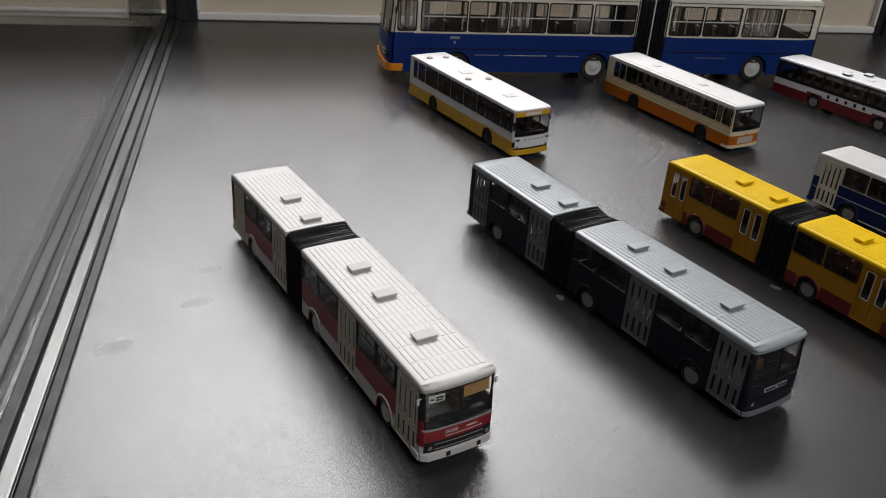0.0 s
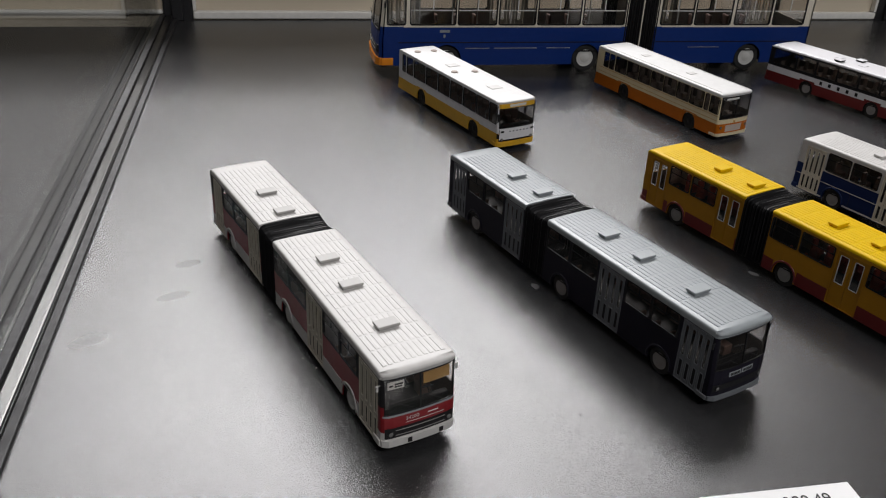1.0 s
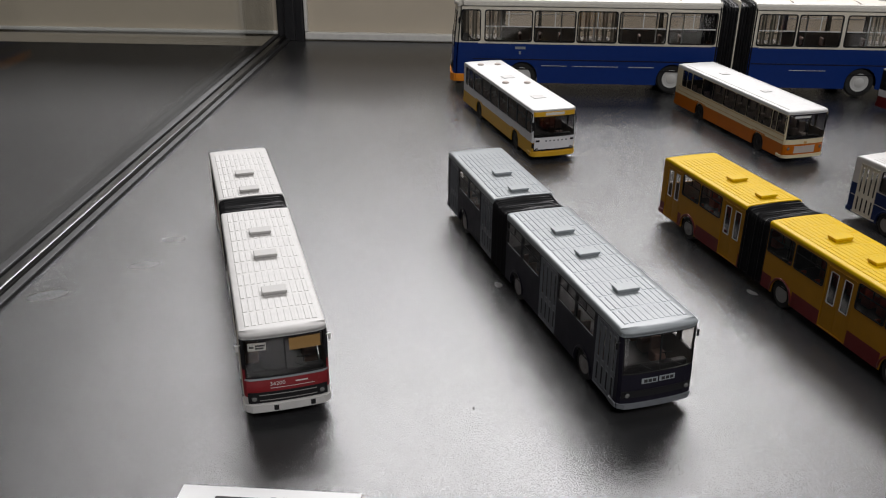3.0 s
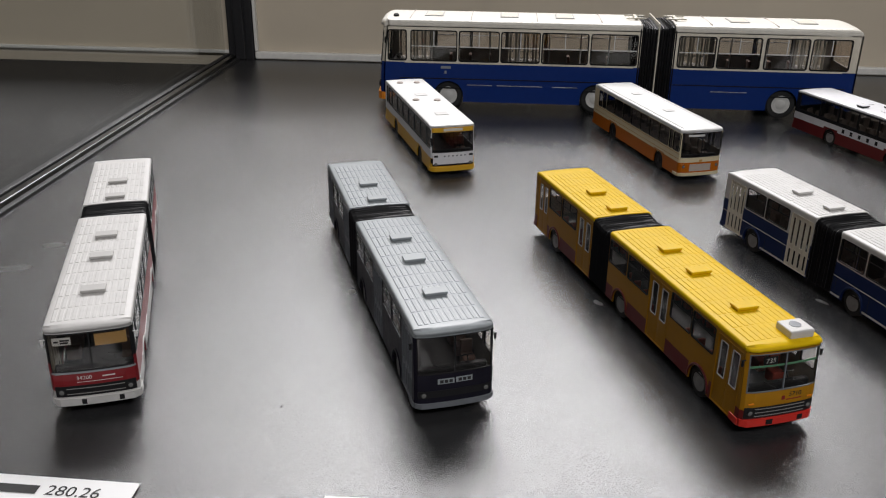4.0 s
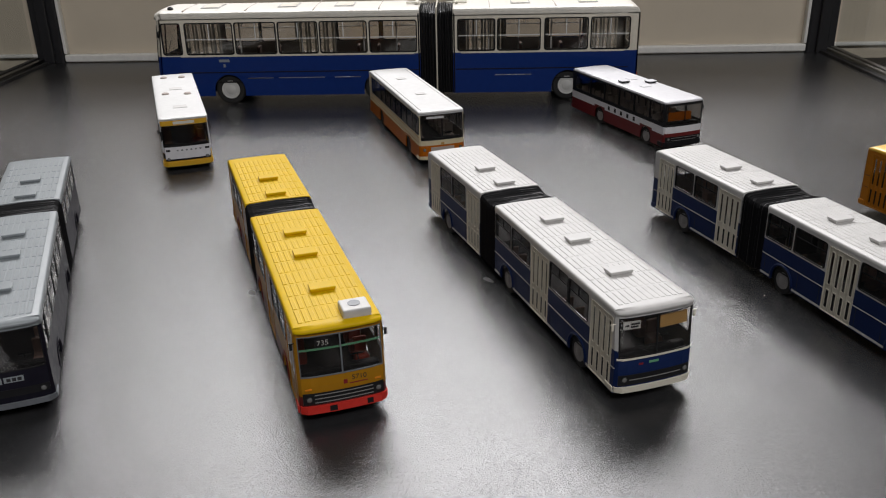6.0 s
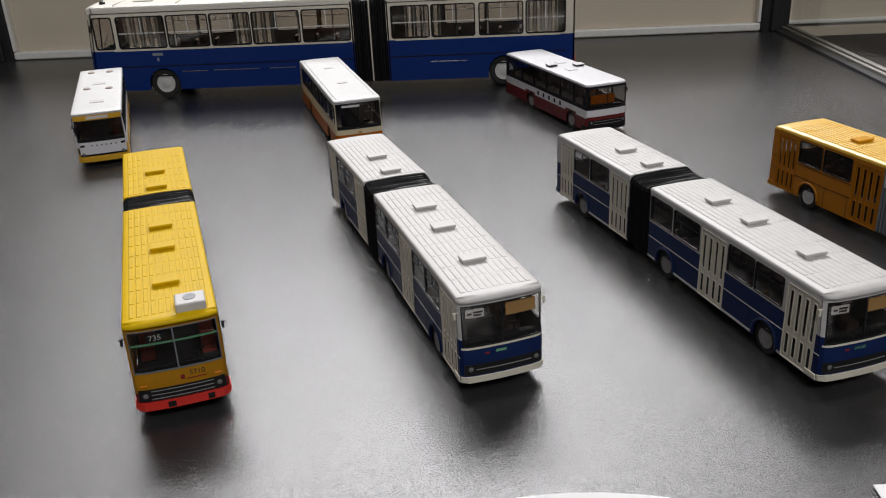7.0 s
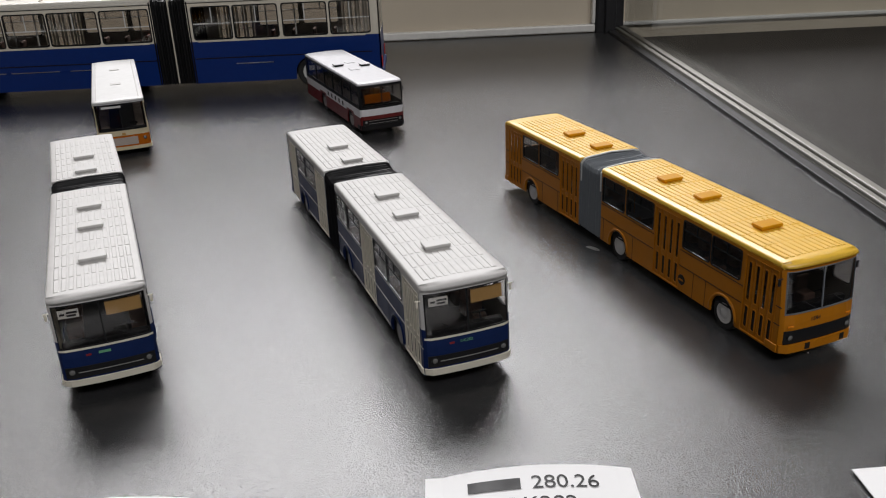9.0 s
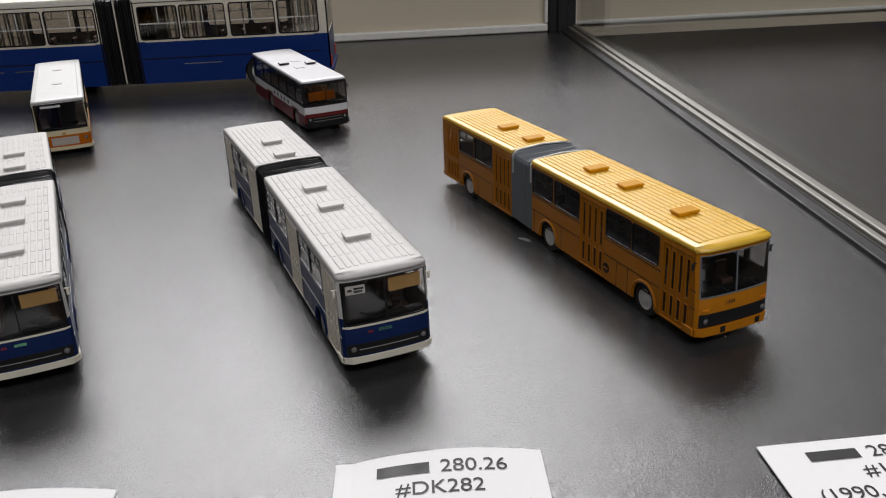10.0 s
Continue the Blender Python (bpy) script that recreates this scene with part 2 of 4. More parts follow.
def sheet(bm, us, vs, cell, place, inward, inner=0):
    """A wall of cells: cell(u, v) gives the material of the cell round that point, or None for an opening; the wall has an inner face and reveals."""
    nu, nv = len(us), len(vs)
    outer = [[bm.verts.new(place(u, v)) for v in vs] for u in us]
    back = [[bm.verts.new(Vector(place(u, v)) + Vector(inward)) for v in vs] for u in us]
    mats = {(i, j): cell((us[i] + us[i + 1]) / 2, (vs[j] + vs[j + 1]) / 2) for i in range(nu - 1) for j in range(nv - 1)}
    for (i, j), m in mats.items():
        if m is None:
            continue
        bm.faces.new((outer[i][j], outer[i + 1][j], outer[i + 1][j + 1], outer[i][j + 1])).material_index = m
        bm.faces.new((back[i][j], back[i + 1][j], back[i + 1][j + 1], back[i][j + 1])).material_index = inner
        for (di, dj), a, b in (((-1, 0), (i, j), (i, j + 1)), ((1, 0), (i + 1, j), (i + 1, j + 1)), ((0, -1), (i, j), (i + 1, j)), ((0, 1), (i, j + 1), (i + 1, j + 1))):
            if mats.get((i + di, j + dj)) is None:
                bm.faces.new((outer[a[0]][a[1]], outer[b[0]][b[1]], back[b[0]][b[1]], back[a[0]][a[1]])).material_index = m
    loose = [v for v in bm.verts if not v.link_faces]
    bmesh.ops.delete(bm, geom=loose, context="VERTS")


def writing(name, text, size, parent, m, mat, label=""):
    """Flat printed characters in the plane of m, centred."""
    cu = bpy.data.curves.new("text", "FONT")
    cu.body, cu.size, cu.align_x, cu.align_y, cu.extrude = text, size, "CENTER", "CENTER", 0.00002
    ob = bpy.data.objects.new("text", cu)
    scene.collection.objects.link(ob)
    me = bpy.data.meshes.new_from_object(ob)
    bpy.data.objects.remove(ob)
    me.materials.clear()
    me.materials.append(mat)
    return part(name, me, mat, parent, label, m)


def thing(name, m, label, category, group=""):
    ob = new(name)
    ob.empty_display_size = 0.02
    ob.matrix_world = m
    return tagged(ob, label, category, group)


# ---- the room ----
def wall(name, lo, hi, mat, label, category="wall"):
    return tagged(part(name, box(lo, hi), mat, None), label, category, kind="structure")


wall("floor", (-3.6, -3.6, ROOM_FLOOR - 0.1), (4.2, 4.4, ROOM_FLOOR), LINO, "dull grey-brown linoleum floor of the dim room", "floor")
wall("ceiling", (-3.6, -3.6, CEILING), (4.2, 4.4, CEILING + 0.1), ROOM_WHITE, "plain white ceiling with light panels", "ceiling")
wall("wall_north", (-3.6, 4.4, ROOM_FLOOR - 0.1), (4.2, 4.5, CEILING + 0.1), ROOM_WALL, "plain beige plastered wall")
wall("wall_south", (-3.6, -3.7, ROOM_FLOOR - 0.1), (4.2, -3.6, CEILING + 0.1), ROOM_WALL, "plain beige plastered wall")
wall("wall_west", (-3.7, -3.7, ROOM_FLOOR - 0.1), (-3.6, 4.5, CEILING + 0.1), ROOM_WALL, "plain beige plastered wall")
wall("wall_east", (4.2, -3.7, ROOM_FLOOR - 0.1), (4.3, 4.5, CEILING + 0.1), ROOM_WALL, "plain beige plastered wall")
for px, py, sx, sy, watts in PANELS:
    fixture = thing("ceiling_light", pose(px, py, CEILING), "white flat rectangular ceiling light panel, switched on", "ceiling light", "ceiling lights")
    bm, a, b = bmesh.new(), sx / 2 + 0.01, sy / 2 + 0.01
    for lo, hi in (((-a - 0.02, -b - 0.02, -0.03), (a + 0.02, -b, 0)), ((-a - 0.02, b, -0.03), (a + 0.02, b + 0.02, 0)), ((-a - 0.02, -b, -0.03), (-a, b, 0)), ((a, -b, -0.03), (a + 0.02, b, 0))):
        block(bm, lo, hi)
    part("frame", bm, WHITE_STRIP, fixture)
    part("diffuser", box((-a, -b, -0.024), (a, b, -0.018)), ROOM_WHITE, fixture)

# ---- the display case ----
X0, X1, YB, YF, TOP = -0.0865, 0.6535, 0.813, 0.085, 0.165
case = thing("display_case", pose(0, 0, 0), "glass display case with black posts and a black pearled board floor", "display case")
part("board", box((X0 - 0.004, YF, -0.018), (X1 + 0.012, YB, 0.0)), FLOOR, case, "black fine-pearled laminate board")
part("plinth", box((X0 - 0.02, YF - 0.02, ROOM_FLOOR), (X1 + 0.02, YB + 0.04, -0.019), 0.003), PLINTH, case)


def side_rail(x, s, metal, outer, askew, seal):
    """Low profile along one side: gasket, inner band, slot, outer band, glass. s: outward."""
    turn = Matrix.Translation((x, 0.45, 0)) @ Matrix.Rotation(radians(askew), 4, "Z") @ Matrix.Translation((-x, -0.45, 0))
    rail = part("rail", box((x + s * (seal + 0.0001), YF, -0.018), (x + s * 0.0185, YB, 0.0026), 0.0006), metal, case, "worn aluminium bottom rail", turn)
    part("ridge", box((x + s * (seal + 0.0002), YF, 0.0022), (x + s * 0.0098, YB, 0.0044), 0.0007), metal, rail)
    part("outer_ridge", box((x + s * 0.0106, YF, 0.0022), (x + s * 0.0152, YB, 0.0054), 0.0007), outer, rail)
    part("gasket", box((x + s * 0.0001, YF, -0.018), (x + s * seal, YB, 0.002), 0.0006), RUBBER, rail, "black rubber gasket")
    pane = part("pane", box((x + s * 0.0154, YF, 0.0028), (x + s * 0.0182, YB, TOP)), PANE, case, "clear glass side pane", turn)
    pane.visible_shadow = False


side_rail(X0, -1, DARKALU, RUBBER, -0.55, 0.0041)
side_rail(X1, 1, ALU, ALU, 1.7, 0.006)
for px in (X0 - 0.009, X1 - 0.022):
    bm = bmesh.new()
    block(bm, (px, YB + 0.001, -0.018), (px + 0.026, YB + 0.024, TOP), 0.002)
    block(bm, (px + 0.008, YB - 0.003, 0.0), (px + 0.018, YB + 0.0012, TOP), 0.001)
    part("post", bm, BLACK_POST, case, "black aluminium corner post")
bp0, bp1 = X0 + 0.0175, X1 - 0.0225
part("back_panel", box((bp0, YB + 0.008, -0.01), (bp1, YB + 0.014, TOP)), BEIGE, case, "beige back board")
bm = bmesh.new()
block(bm, (bp0, YB + 0.001, 0.0005), (bp1, YB + 0.0078, 0.0075), 0.0012)
block(bm, (bp0, YB + 0.001, 0.008), (bp0 + 0.003, YB + 0.0078, TOP), 0.0008)
block(bm, (bp1 - 0.003, YB + 0.001, 0.008), (bp1, YB + 0.0078, TOP), 0.0008)
part("trim", bm, WHITE_STRIP, case, "white strip round the back board")
for x0, x1, board_mat, kind_of in ((X0 - 0.92, X0 - 0.0185, NEXTBOARD, "grey"), (X1 + 0.0185, X1 + 0.92, NEXTDARK, "dark brown")):
    beside = thing("neighbouring_case", pose(0, 0, 0), f"{kind_of} board and beige back of the case standing beside", "display case")
    part("board", box((x0, YF, -0.024), (x1, YB, -0.006)), board_mat, beside)
    part("plinth", box((x0, YF - 0.02, ROOM_FLOOR), (x1, YB + 0.04, -0.025), 0.003), PLINTH, beside)
    b0, b1 = (x0, X0 - 0.0095) if x0 < X0 else (X1 + 0.0045, x1)
    part("back_panel", box((b0, YB + 0.008, -0.02), (b1, YB + 0.014, TOP)), BEIGE, beside)
    part("trim", box((b0, YB + 0.004, 0.0045), (b1, YB + 0.0078, 0.008), 0.001), WHITE_STRIP, beside)


# ---- buses ----
UNIT = 0.001


class Spec:
    """Sizes of a bus in its own millimetres: x ahead from the front face, y to its left, z up."""

    k, w, zb, ze, crown = 1.0, 13.9, 4.1, 32.0, 33.8
    joint, ends = None, (-187.0,)
    axles, rear_axle, wheel_r = (-28.3, -90.3, -161.0), True, 5.7
    nose = -1.0
    rib, gap, frame_w, pleat = 0.13, 0.35, 0.9, 1.0


def front_curve(sp, rake):
    def f(y, z):
        lean = rake * max(0.0, z - 14.0) / 16.0
        a = abs(y)
        return sp.nose - lean - 0.8 * (a / sp.w) ** 2 - 1.4 * (max(0.0, a - (sp.w - 2.0)) / 2.0) ** 2

    return f


def strip(bm, f, y0, y1, z0, z1, o0, o1, n=8, mat=0):
    """A bar across the front that follows its curve, from offset o0 to o1 ahead of it."""
    rows = []
    for i in range(n + 1):
        y = y0 + (y1 - y0) * i / n
        rows.append([bm.verts.new((f(y, z) + o, y, z)) for z, o in ((z0, o0), (z0, o1), (z1, o1), (z1, o0))])
    for a, b in zip(rows, rows[1:]):
        for i in range(4):
            bm.faces.new((a[i], a[(i + 1) % 4], b[(i + 1) % 4], b[i])).material_index = mat
    bm.faces.new(rows[0]).material_index = mat
    bm.faces.new(rows[-1]).material_index = mat
    return bm


def scaled(bm, k):
    bmesh.ops.scale(bm, vec=(k, k, k), verts=bm.verts)
    return bm


def roof_mesh(sp, f, x0, x1, front, hang=0.0):
    """Arched roof skin from x0 (ahead) to x1, rounded down at a free end, with rows of pressed ribs."""
    bm = bmesh.new()
    rise, w = sp.crown - sp.ze, sp.w
    prof = [(w, 0.0), (w - 0.06, 0.42), (w - 0.25, 0.66), (w - 0.7, 0.78), (w - 3.0, 0.88), (w * 0.5, 0.95), (w * 0.2, 0.995)]
    prof = prof + [(-y, h) for y, h in prof[::-1]]
    stations = [(0.0, 0.05), (0.25, 0.5), (0.9, 0.78), (2.2, 0.95), (4.0, 1.0), (6.0, 1.0), (7.0, 1.0)] if front else [(0.0, 1.0), (0.6, 1.0)]
    tail = [(7.0, 1.0), (5.5, 1.0), (4.0, 1.0), (1.4, 0.9), (0.4, 0.6), (0.0, 0.1)] if not front or sp.joint is None else [(0.6, 1.0), (0.0, 1.0)]
    marks = [(x0 + hang - d, e) for d, e in stations] + [(x1 + d, e) for d, e in tail]
    rows = []
    for n, (x, e) in enumerate(marks):
        bend = 1.0 if front and n < 4 else 0.45 if front and n == 4 else 0.0
        row = [bm.verts.new((x + bend * f(y, sp.ze), y, sp.ze + rise * h * e)) for y, h in prof]
        row += [bm.verts.new((x + bend * f(y, sp.ze), y, sp.ze - 0.35)) for y in (-w, w)]
        rows.append(row)
    n = len(rows[0])
    for a, b in zip(rows, rows[1:]):
        for i in range(n):
            bm.faces.new((a[i], a[(i + 1) % n], b[(i + 1) % n], b[i])).smooth = i < len(prof) - 1
    bm.faces.new(rows[0])
    bm.faces.new(rows[-1])
    return bm


def rib_mesh(sp, x0, x1, front):
    """Rows of short pressed ribs along the roof."""
    bm, rise, w = bmesh.new(), sp.crown - sp.ze, sp.w
    first, last = x0 - (6.2 if front else 1.2), x1 + (1.2 if front else 8.0)
    count = max(1, round((first - last) / 9.3))
    step = (first - last) / count
    for r in range(count):
        a, b = first - r * step - sp.gap, first - (r + 1) * step + sp.gap
        for c in range(-5, 6):
            y = c * 2.15
            z = sp.ze + rise * (0.995 - 0.12 * (abs(y) / w) ** 2)
            vs = []
            for x, dy, dz in ((a, 0.82, -0.1), (a - 0.35, 0.58, sp.rib), (b + 0.35, 0.58, sp.rib), (b, 0.82, -0.1)):
                vs.append((bm.verts.new((x, y - dy, z + dz)), bm.verts.new((x, y + dy, z + dz))))
            low = [[bm.verts.new((x, y + s * 0.84, z - 0.1)) for s in (-1, 1)] for x in (a - 0.4, b + 0.4)]
            for p, q in zip(vs, vs[1:]):
                bm.faces.new((p[0], p[1], q[1], q[0]))
            for s in (0, 1):
                bm.faces.new((vs[0][s], vs[1][s], low[0][s]))
                bm.faces.new((vs[1][s], vs[2][s], low[1][s], low[0][s]))
                bm.faces.new((vs[2][s], vs[3][s], low[1][s]))
    return bm


def arch(bm, ax, r, zc, ztop, half, place, inward, mat, low):
    """Fills an opening's upper part so that a round wheel arch is left."""
    n = 12
    for i in range(n):
        quad = []
        for j in (i, i + 1):
            a = math.pi * j / n
            x, z = ax + r * math.cos(a), zc + r * math.sin(a)
            quad.append((x, z))
        (xa, za), (xb, zb) = quad
        ta, tb = (ax + half * math.cos(math.pi * i / n), ztop), (ax + half * math.cos(math.pi * (i + 1) / n), ztop)
        if i == 0:
            ta = (ax + half, ztop)
        if i == n - 1:
            tb = (ax - half, ztop)
        o = [Vector(place(x, z)) for x, z in ((xa, za), (xb, zb), tb, ta)]
        v = [bm.verts.new(p) for p in o]
        u = [bm.verts.new(p + Vector(inward)) for p in o]
        bm.faces.new(v).material_index = mat
        bm.faces.new(u).material_index = mat
        bm.faces.new((v[0], v[1], u[1], u[0])).material_index = mat
    for s in (1, -1):
        o = [Vector(place(x, z)) for x, z in ((ax + s * half, low), (ax + s * half, ztop), (ax + s * r, zc), (ax + s * r, low))]
        v = [bm.verts.new(p) for p in o]
        u = [bm.verts.new(p + Vector(inward)) for p in o]
        bm.faces.new(v).material_index = mat
        bm.faces.new((v[2], v[3], u[3], u[2])).material_index = mat


SHARED = {}


def once(key, make):
    if key not in SHARED:
        SHARED[key] = make()
    return SHARED[key]


def window_meshes(sp, wd, ht, frame_mat, glass_mat, slider):
    def frame_mesh():
        bm = bmesh.new()
        ring(bm, rounded(wd, ht, 1.1), rounded(wd - sp.frame_w, ht - sp.frame_w, 0.8), -0.16, 0.5)
        return mesh_of(scaled(bm, sp.k * UNIT), frame_mat)

    def pane_mesh():
        bm = bmesh.new()
        plate(bm, rounded(wd - 0.7, ht - 0.7, 0.9), 0.06, 0.22)
        return mesh_of(scaled(bm, sp.k * UNIT), glass_mat)

    key = (sp.k, sp.frame_w, round(wd, 2), round(ht, 2), frame_mat.name, glass_mat.name, slider)
    return once(("frame",) + key, frame_mesh), once(("pane",) + key, pane_mesh)


def slider_mesh(sp, wd, ht, slider, mat):
    """Rails of the sliding top light."""

    def make():
        bm = bmesh.new()
        z = ht * slider
        block(bm, (-wd / 2 + 0.4, -0.05, z - 0.18), (wd / 2 - 0.4, 0.3, z + 0.18))
        block(bm, (-0.18, -0.04, z), (0.18, 0.29, ht / 2 - 0.4))
        return mesh_of(scaled(bm, sp.k * UNIT), mat)

    return once(("slider", sp.k, round(wd, 2), round(ht, 2), slider, mat.name), make)


def wheel(sp, root, ax, side, rim_mat, m=None):
    r, k = sp.wheel_r, sp.k * UNIT

    def tyre_mesh():
        bm = bmesh.new()
        lathe(bm, [(r * 0.6, -1.5), (r * 0.9, -1.65), (r, -1.2), (r, 1.2), (r * 0.9, 1.65), (r * 0.6, 1.5)], 28)
        return mesh_of(scaled(bm, k), TYRE)

    def rim_mesh():
        bm = bmesh.new()
        lathe(bm, [(r * 0.62, -1.3), (r * 0.62, -1.74), (r * 0.57, -1.78), (r * 0.52, -1.66), (r * 0.34, -1.64), (r * 0.26, -1.8), (r * 0.12, -1.95), (0.05, -1.98)], 24)
        for i in range(8):
            a = 2 * math.pi * i / 8
            lathe(bm, [(r * 0.045, -1.55), (r * 0.045, -1.76)], 6, at=(r * 0.42 * math.cos(a), 0, r * 0.42 * math.sin(a)))
        return mesh_of(scaled(bm, k), rim_mat)

    turn = pose(ax * k, side * (sp.w - 2.5) * k, r * k, 0, 0, 0 if side < 0 else 180)
    ty = part("wheel", once(("tyre", sp.k, r), tyre_mesh), TYRE, root, "", (m or Matrix()) @ turn)
    part("rim", once(("rim", sp.k, r, rim_mat.name), rim_mesh), rim_mat, ty, "")


def door(sp, root, x0, x1, leaves, door_mat, m, pale=False):
    """A folding door: frame, leaves with tall slim panes."""
    k = sp.k * UNIT
    z0, z1 = sp.zb + 0.4, sp.ze - 1.6
    wd, ht = x1 - x0, z1 - z0

    def frame_mesh():
        bm = bmesh.new()
        ring(bm, rounded(wd, ht, 0.25, 2), rounded(wd - 0.5, ht - 0.5, 0.2, 2), -0.12, 0.6)
        return mesh_of(scaled(bm, k), door_mat)

    lw = (wd - 0.6) / leaves

    def leaf_mesh():
        bm = bmesh.new()
        pane_w = lw * (0.5 if leaves > 2 else 0.56)
        us = [-lw / 2 + 0.13, -pane_w / 2, pane_w / 2, lw / 2 - 0.13]
        zs = [-ht / 2 + 0.3, -ht / 2 + 1.6, -ht / 2 + 9.0, -ht / 2 + 11.0, ht / 2 - 1.8, ht / 2 - 0.3]
        two = leaves > 2
        sheet(bm, us, zs, lambda u, v: None if abs(u) < pane_w / 2 and (zs[3] < v < zs[4] or (two and zs[1] < v < zs[2])) else 0, lambda u, v: (u, 0.14 + 0.25 * abs(u) / lw, v), (0, 0.35, 0))
        for a, b in ([(zs[3], zs[4])] + ([(zs[1], zs[2])] if two else [])):
            o = [(u, v + (a + b) / 2) for u, v in rounded(pane_w + 0.3, b - a + 0.3, 0.55)]
            i = [(u, v + (a + b) / 2) for u, v in rounded(pane_w - 0.25, b - a - 0.25, 0.4)]
            ring(bm, o, i, 0.02, 0.4, 1 if pale else 0)
        return mesh_of(scaled(bm, k), [door_mat, WHITE])

    def pane_mesh():
        bm = bmesh.new()
        pane_w = lw * (0.5 if leaves > 2 else 0.56)
        zs = [-ht / 2 + 1.6, -ht / 2 + 9.0, -ht / 2 + 11.0, ht / 2 - 1.8]
        block(bm, (-pane_w / 2, 0.3, zs[2]), (pane_w / 2, 0.4, zs[3]))
        if leaves > 2:
            block(bm, (-pane_w / 2, 0.3, zs[0]), (pane_w / 2, 0.4, zs[1]), 0.0, 1)
        return mesh_of(scaled(bm, k), [DARKGLASS, BLACK])

    key = (sp.k, round(wd, 2), leaves, door_mat.name, pale)
    at = (m or Matrix()) @ pose((x0 + x1) / 2 * k, -sp.w * k, (z0 + z1) / 2 * k)
    fr = part("door", once(("doorframe",) + key, frame_mesh), door_mat, root, "folding door with slim panes", at)
    for i in range(leaves):
        u = (-wd / 2 + 0.3 + lw * (i + 0.5)) * k
        part("leaf", once(("leaf",) + key, leaf_mesh), door_mat, fr, "", pose(u, 0, 0))
        part("pane", once(("leafpane",) + key, pane_mesh), DARKGLASS, fr, "", pose(u, 0, 0))


def section(sp, root, name, f, x0, x1, doors, right, left, axles, bands, front, back, m, frame_mat, glass_mat, door_mat, leaves, slider, win_z, pale, inner_mat, bar_mat=None):
    """One rigid half of a bus: side walls with openings, windows and doors."""
    k = sp.k * UNIT
    bar_mat = bar_mat or BLACK
    mats = [b[2] for b in bands] + [inner_mat]
    z0w, z1w = win_z
    bm = bmesh.new()

    def band(z):
        for n, (a, b, _) in enumerate(bands):
            if a <= z < b:
                return n
        return len(bands) - 1

    half = sp.wheel_r + 1.0
    for side, wins in ((-1, right), (1, left)):
        ds = doors if side < 0 else []
        us = sorted({x0, x1, *[v for a, b in ds for v in (a, b)], *[v for a, b in wins for v in (a, b)], *[a + s * half for a in axles for s in (-1, 1)]}, reverse=True)
        vs = sorted({sp.zb, sp.ze, z0w, z1w, sp.zb + 0.4, sp.ze - 1.6, sp.wheel_r * 2 + 0.9, *[b[0] for b in bands if sp.zb < b[0] < sp.ze]})

        def cell(u, v, wins=wins, ds=ds):
            if any(a < u < b and z0w < v < z1w for a, b in wins):
                return None
            if any(a < u < b and sp.zb + 0.4 < v < sp.ze - 1.6 for a, b in ds):
                return None
            if any(abs(u - a) < half and v < sp.wheel_r * 2 + 0.9 for a in axles):
                return None
            return band(v)

        def place(u, v, side=side):
            x = u
            if front and u == x0:
                x = f(sp.w, v)
            return (x, side * sp.w, v)

        sheet(bm, us, vs, cell, place, (0, -side * 0.55, 0), len(bands))
        for a in axles:
            arch(bm, a, sp.wheel_r + 0.3, sp.wheel_r, sp.wheel_r * 2 + 0.9, half, place, (0, -side * 0.55, 0), 0 if sp.joint is None else band(sp.wheel_r * 2), sp.zb)
    if back:
        vs = sorted({sp.zb, sp.ze, 19.0, 29.0, *[b[0] for b in bands if sp.zb < b[0] < sp.ze]})
        sheet(bm, [-sp.w, -11.5, 11.5, sp.w], vs, lambda u, v: None if abs(u) < 11.5 and 19 < v < 29 else band(v), lambda u, v: (x1, u, v), (0.55, 0, 0), len(bands))
    body = part(name, scaled(bm, k), mats, root, "", m)
    if back:
        bm = bmesh.new()
        block(bm, (x1 + 0.1, -11.6, 18.9), (x1 + 0.3, 11.6, 29.1))
        part("rear_pane", scaled(bm, k), glass_mat, root, "", m)
        for s in (-1, 1):
            bm = bmesh.new()
            block(bm, (x1 - 0.35, s * 12.6 - 0.8, 6.5), (x1 + 0.1, s * 12.6 + 0.8, 10.5), 0.25)
            part("tail_light", scaled(bm, k), BRIGHTRED, root, "red tail light", m)
    for side, wins in ((-1, right), (1, left)):
        for a, b in wins:
            wd, ht = b - a + 0.35, z1w - z0w + 0.35
            fm, pm = window_meshes(sp, wd, ht, frame_mat, glass_mat, slider if wd > 9 else 0)
            at = (m or Matrix()) @ pose((a + b) / 2 * k, side * sp.w * k, (z0w + z1w) / 2 * k, 0, 0, 0 if side < 0 else 180)
            fr = part("window", fm, frame_mat, root, "", at)
            part("pane", pm, glass_mat, fr)
            if slider and wd > 9:
                part("slider", slider_mesh(sp, wd, ht, slider, bar_mat), bar_mat, fr)
    if back:
        bm = bmesh.new()
        block(bm, (x1 - 0.7, -sp.w - 0.2, sp.zb + 0.2), (x1 + 0.4, sp.w + 0.2, sp.zb + 2.6), 0.4)
        for s in (-1, 1):
            block(bm, (x1 - 0.6, s * sp.w - 0.3, sp.zb + 0.2), (x1 + 3.0, s * sp.w + 0.3, sp.zb + 2.6), 0.25)
        part("rear_bumper", scaled(bm, k), bands[0][2], root, "", m)
    for a, b in doors:
        door(sp, root, a, b, leaves, door_mat, m, pale)
    return body


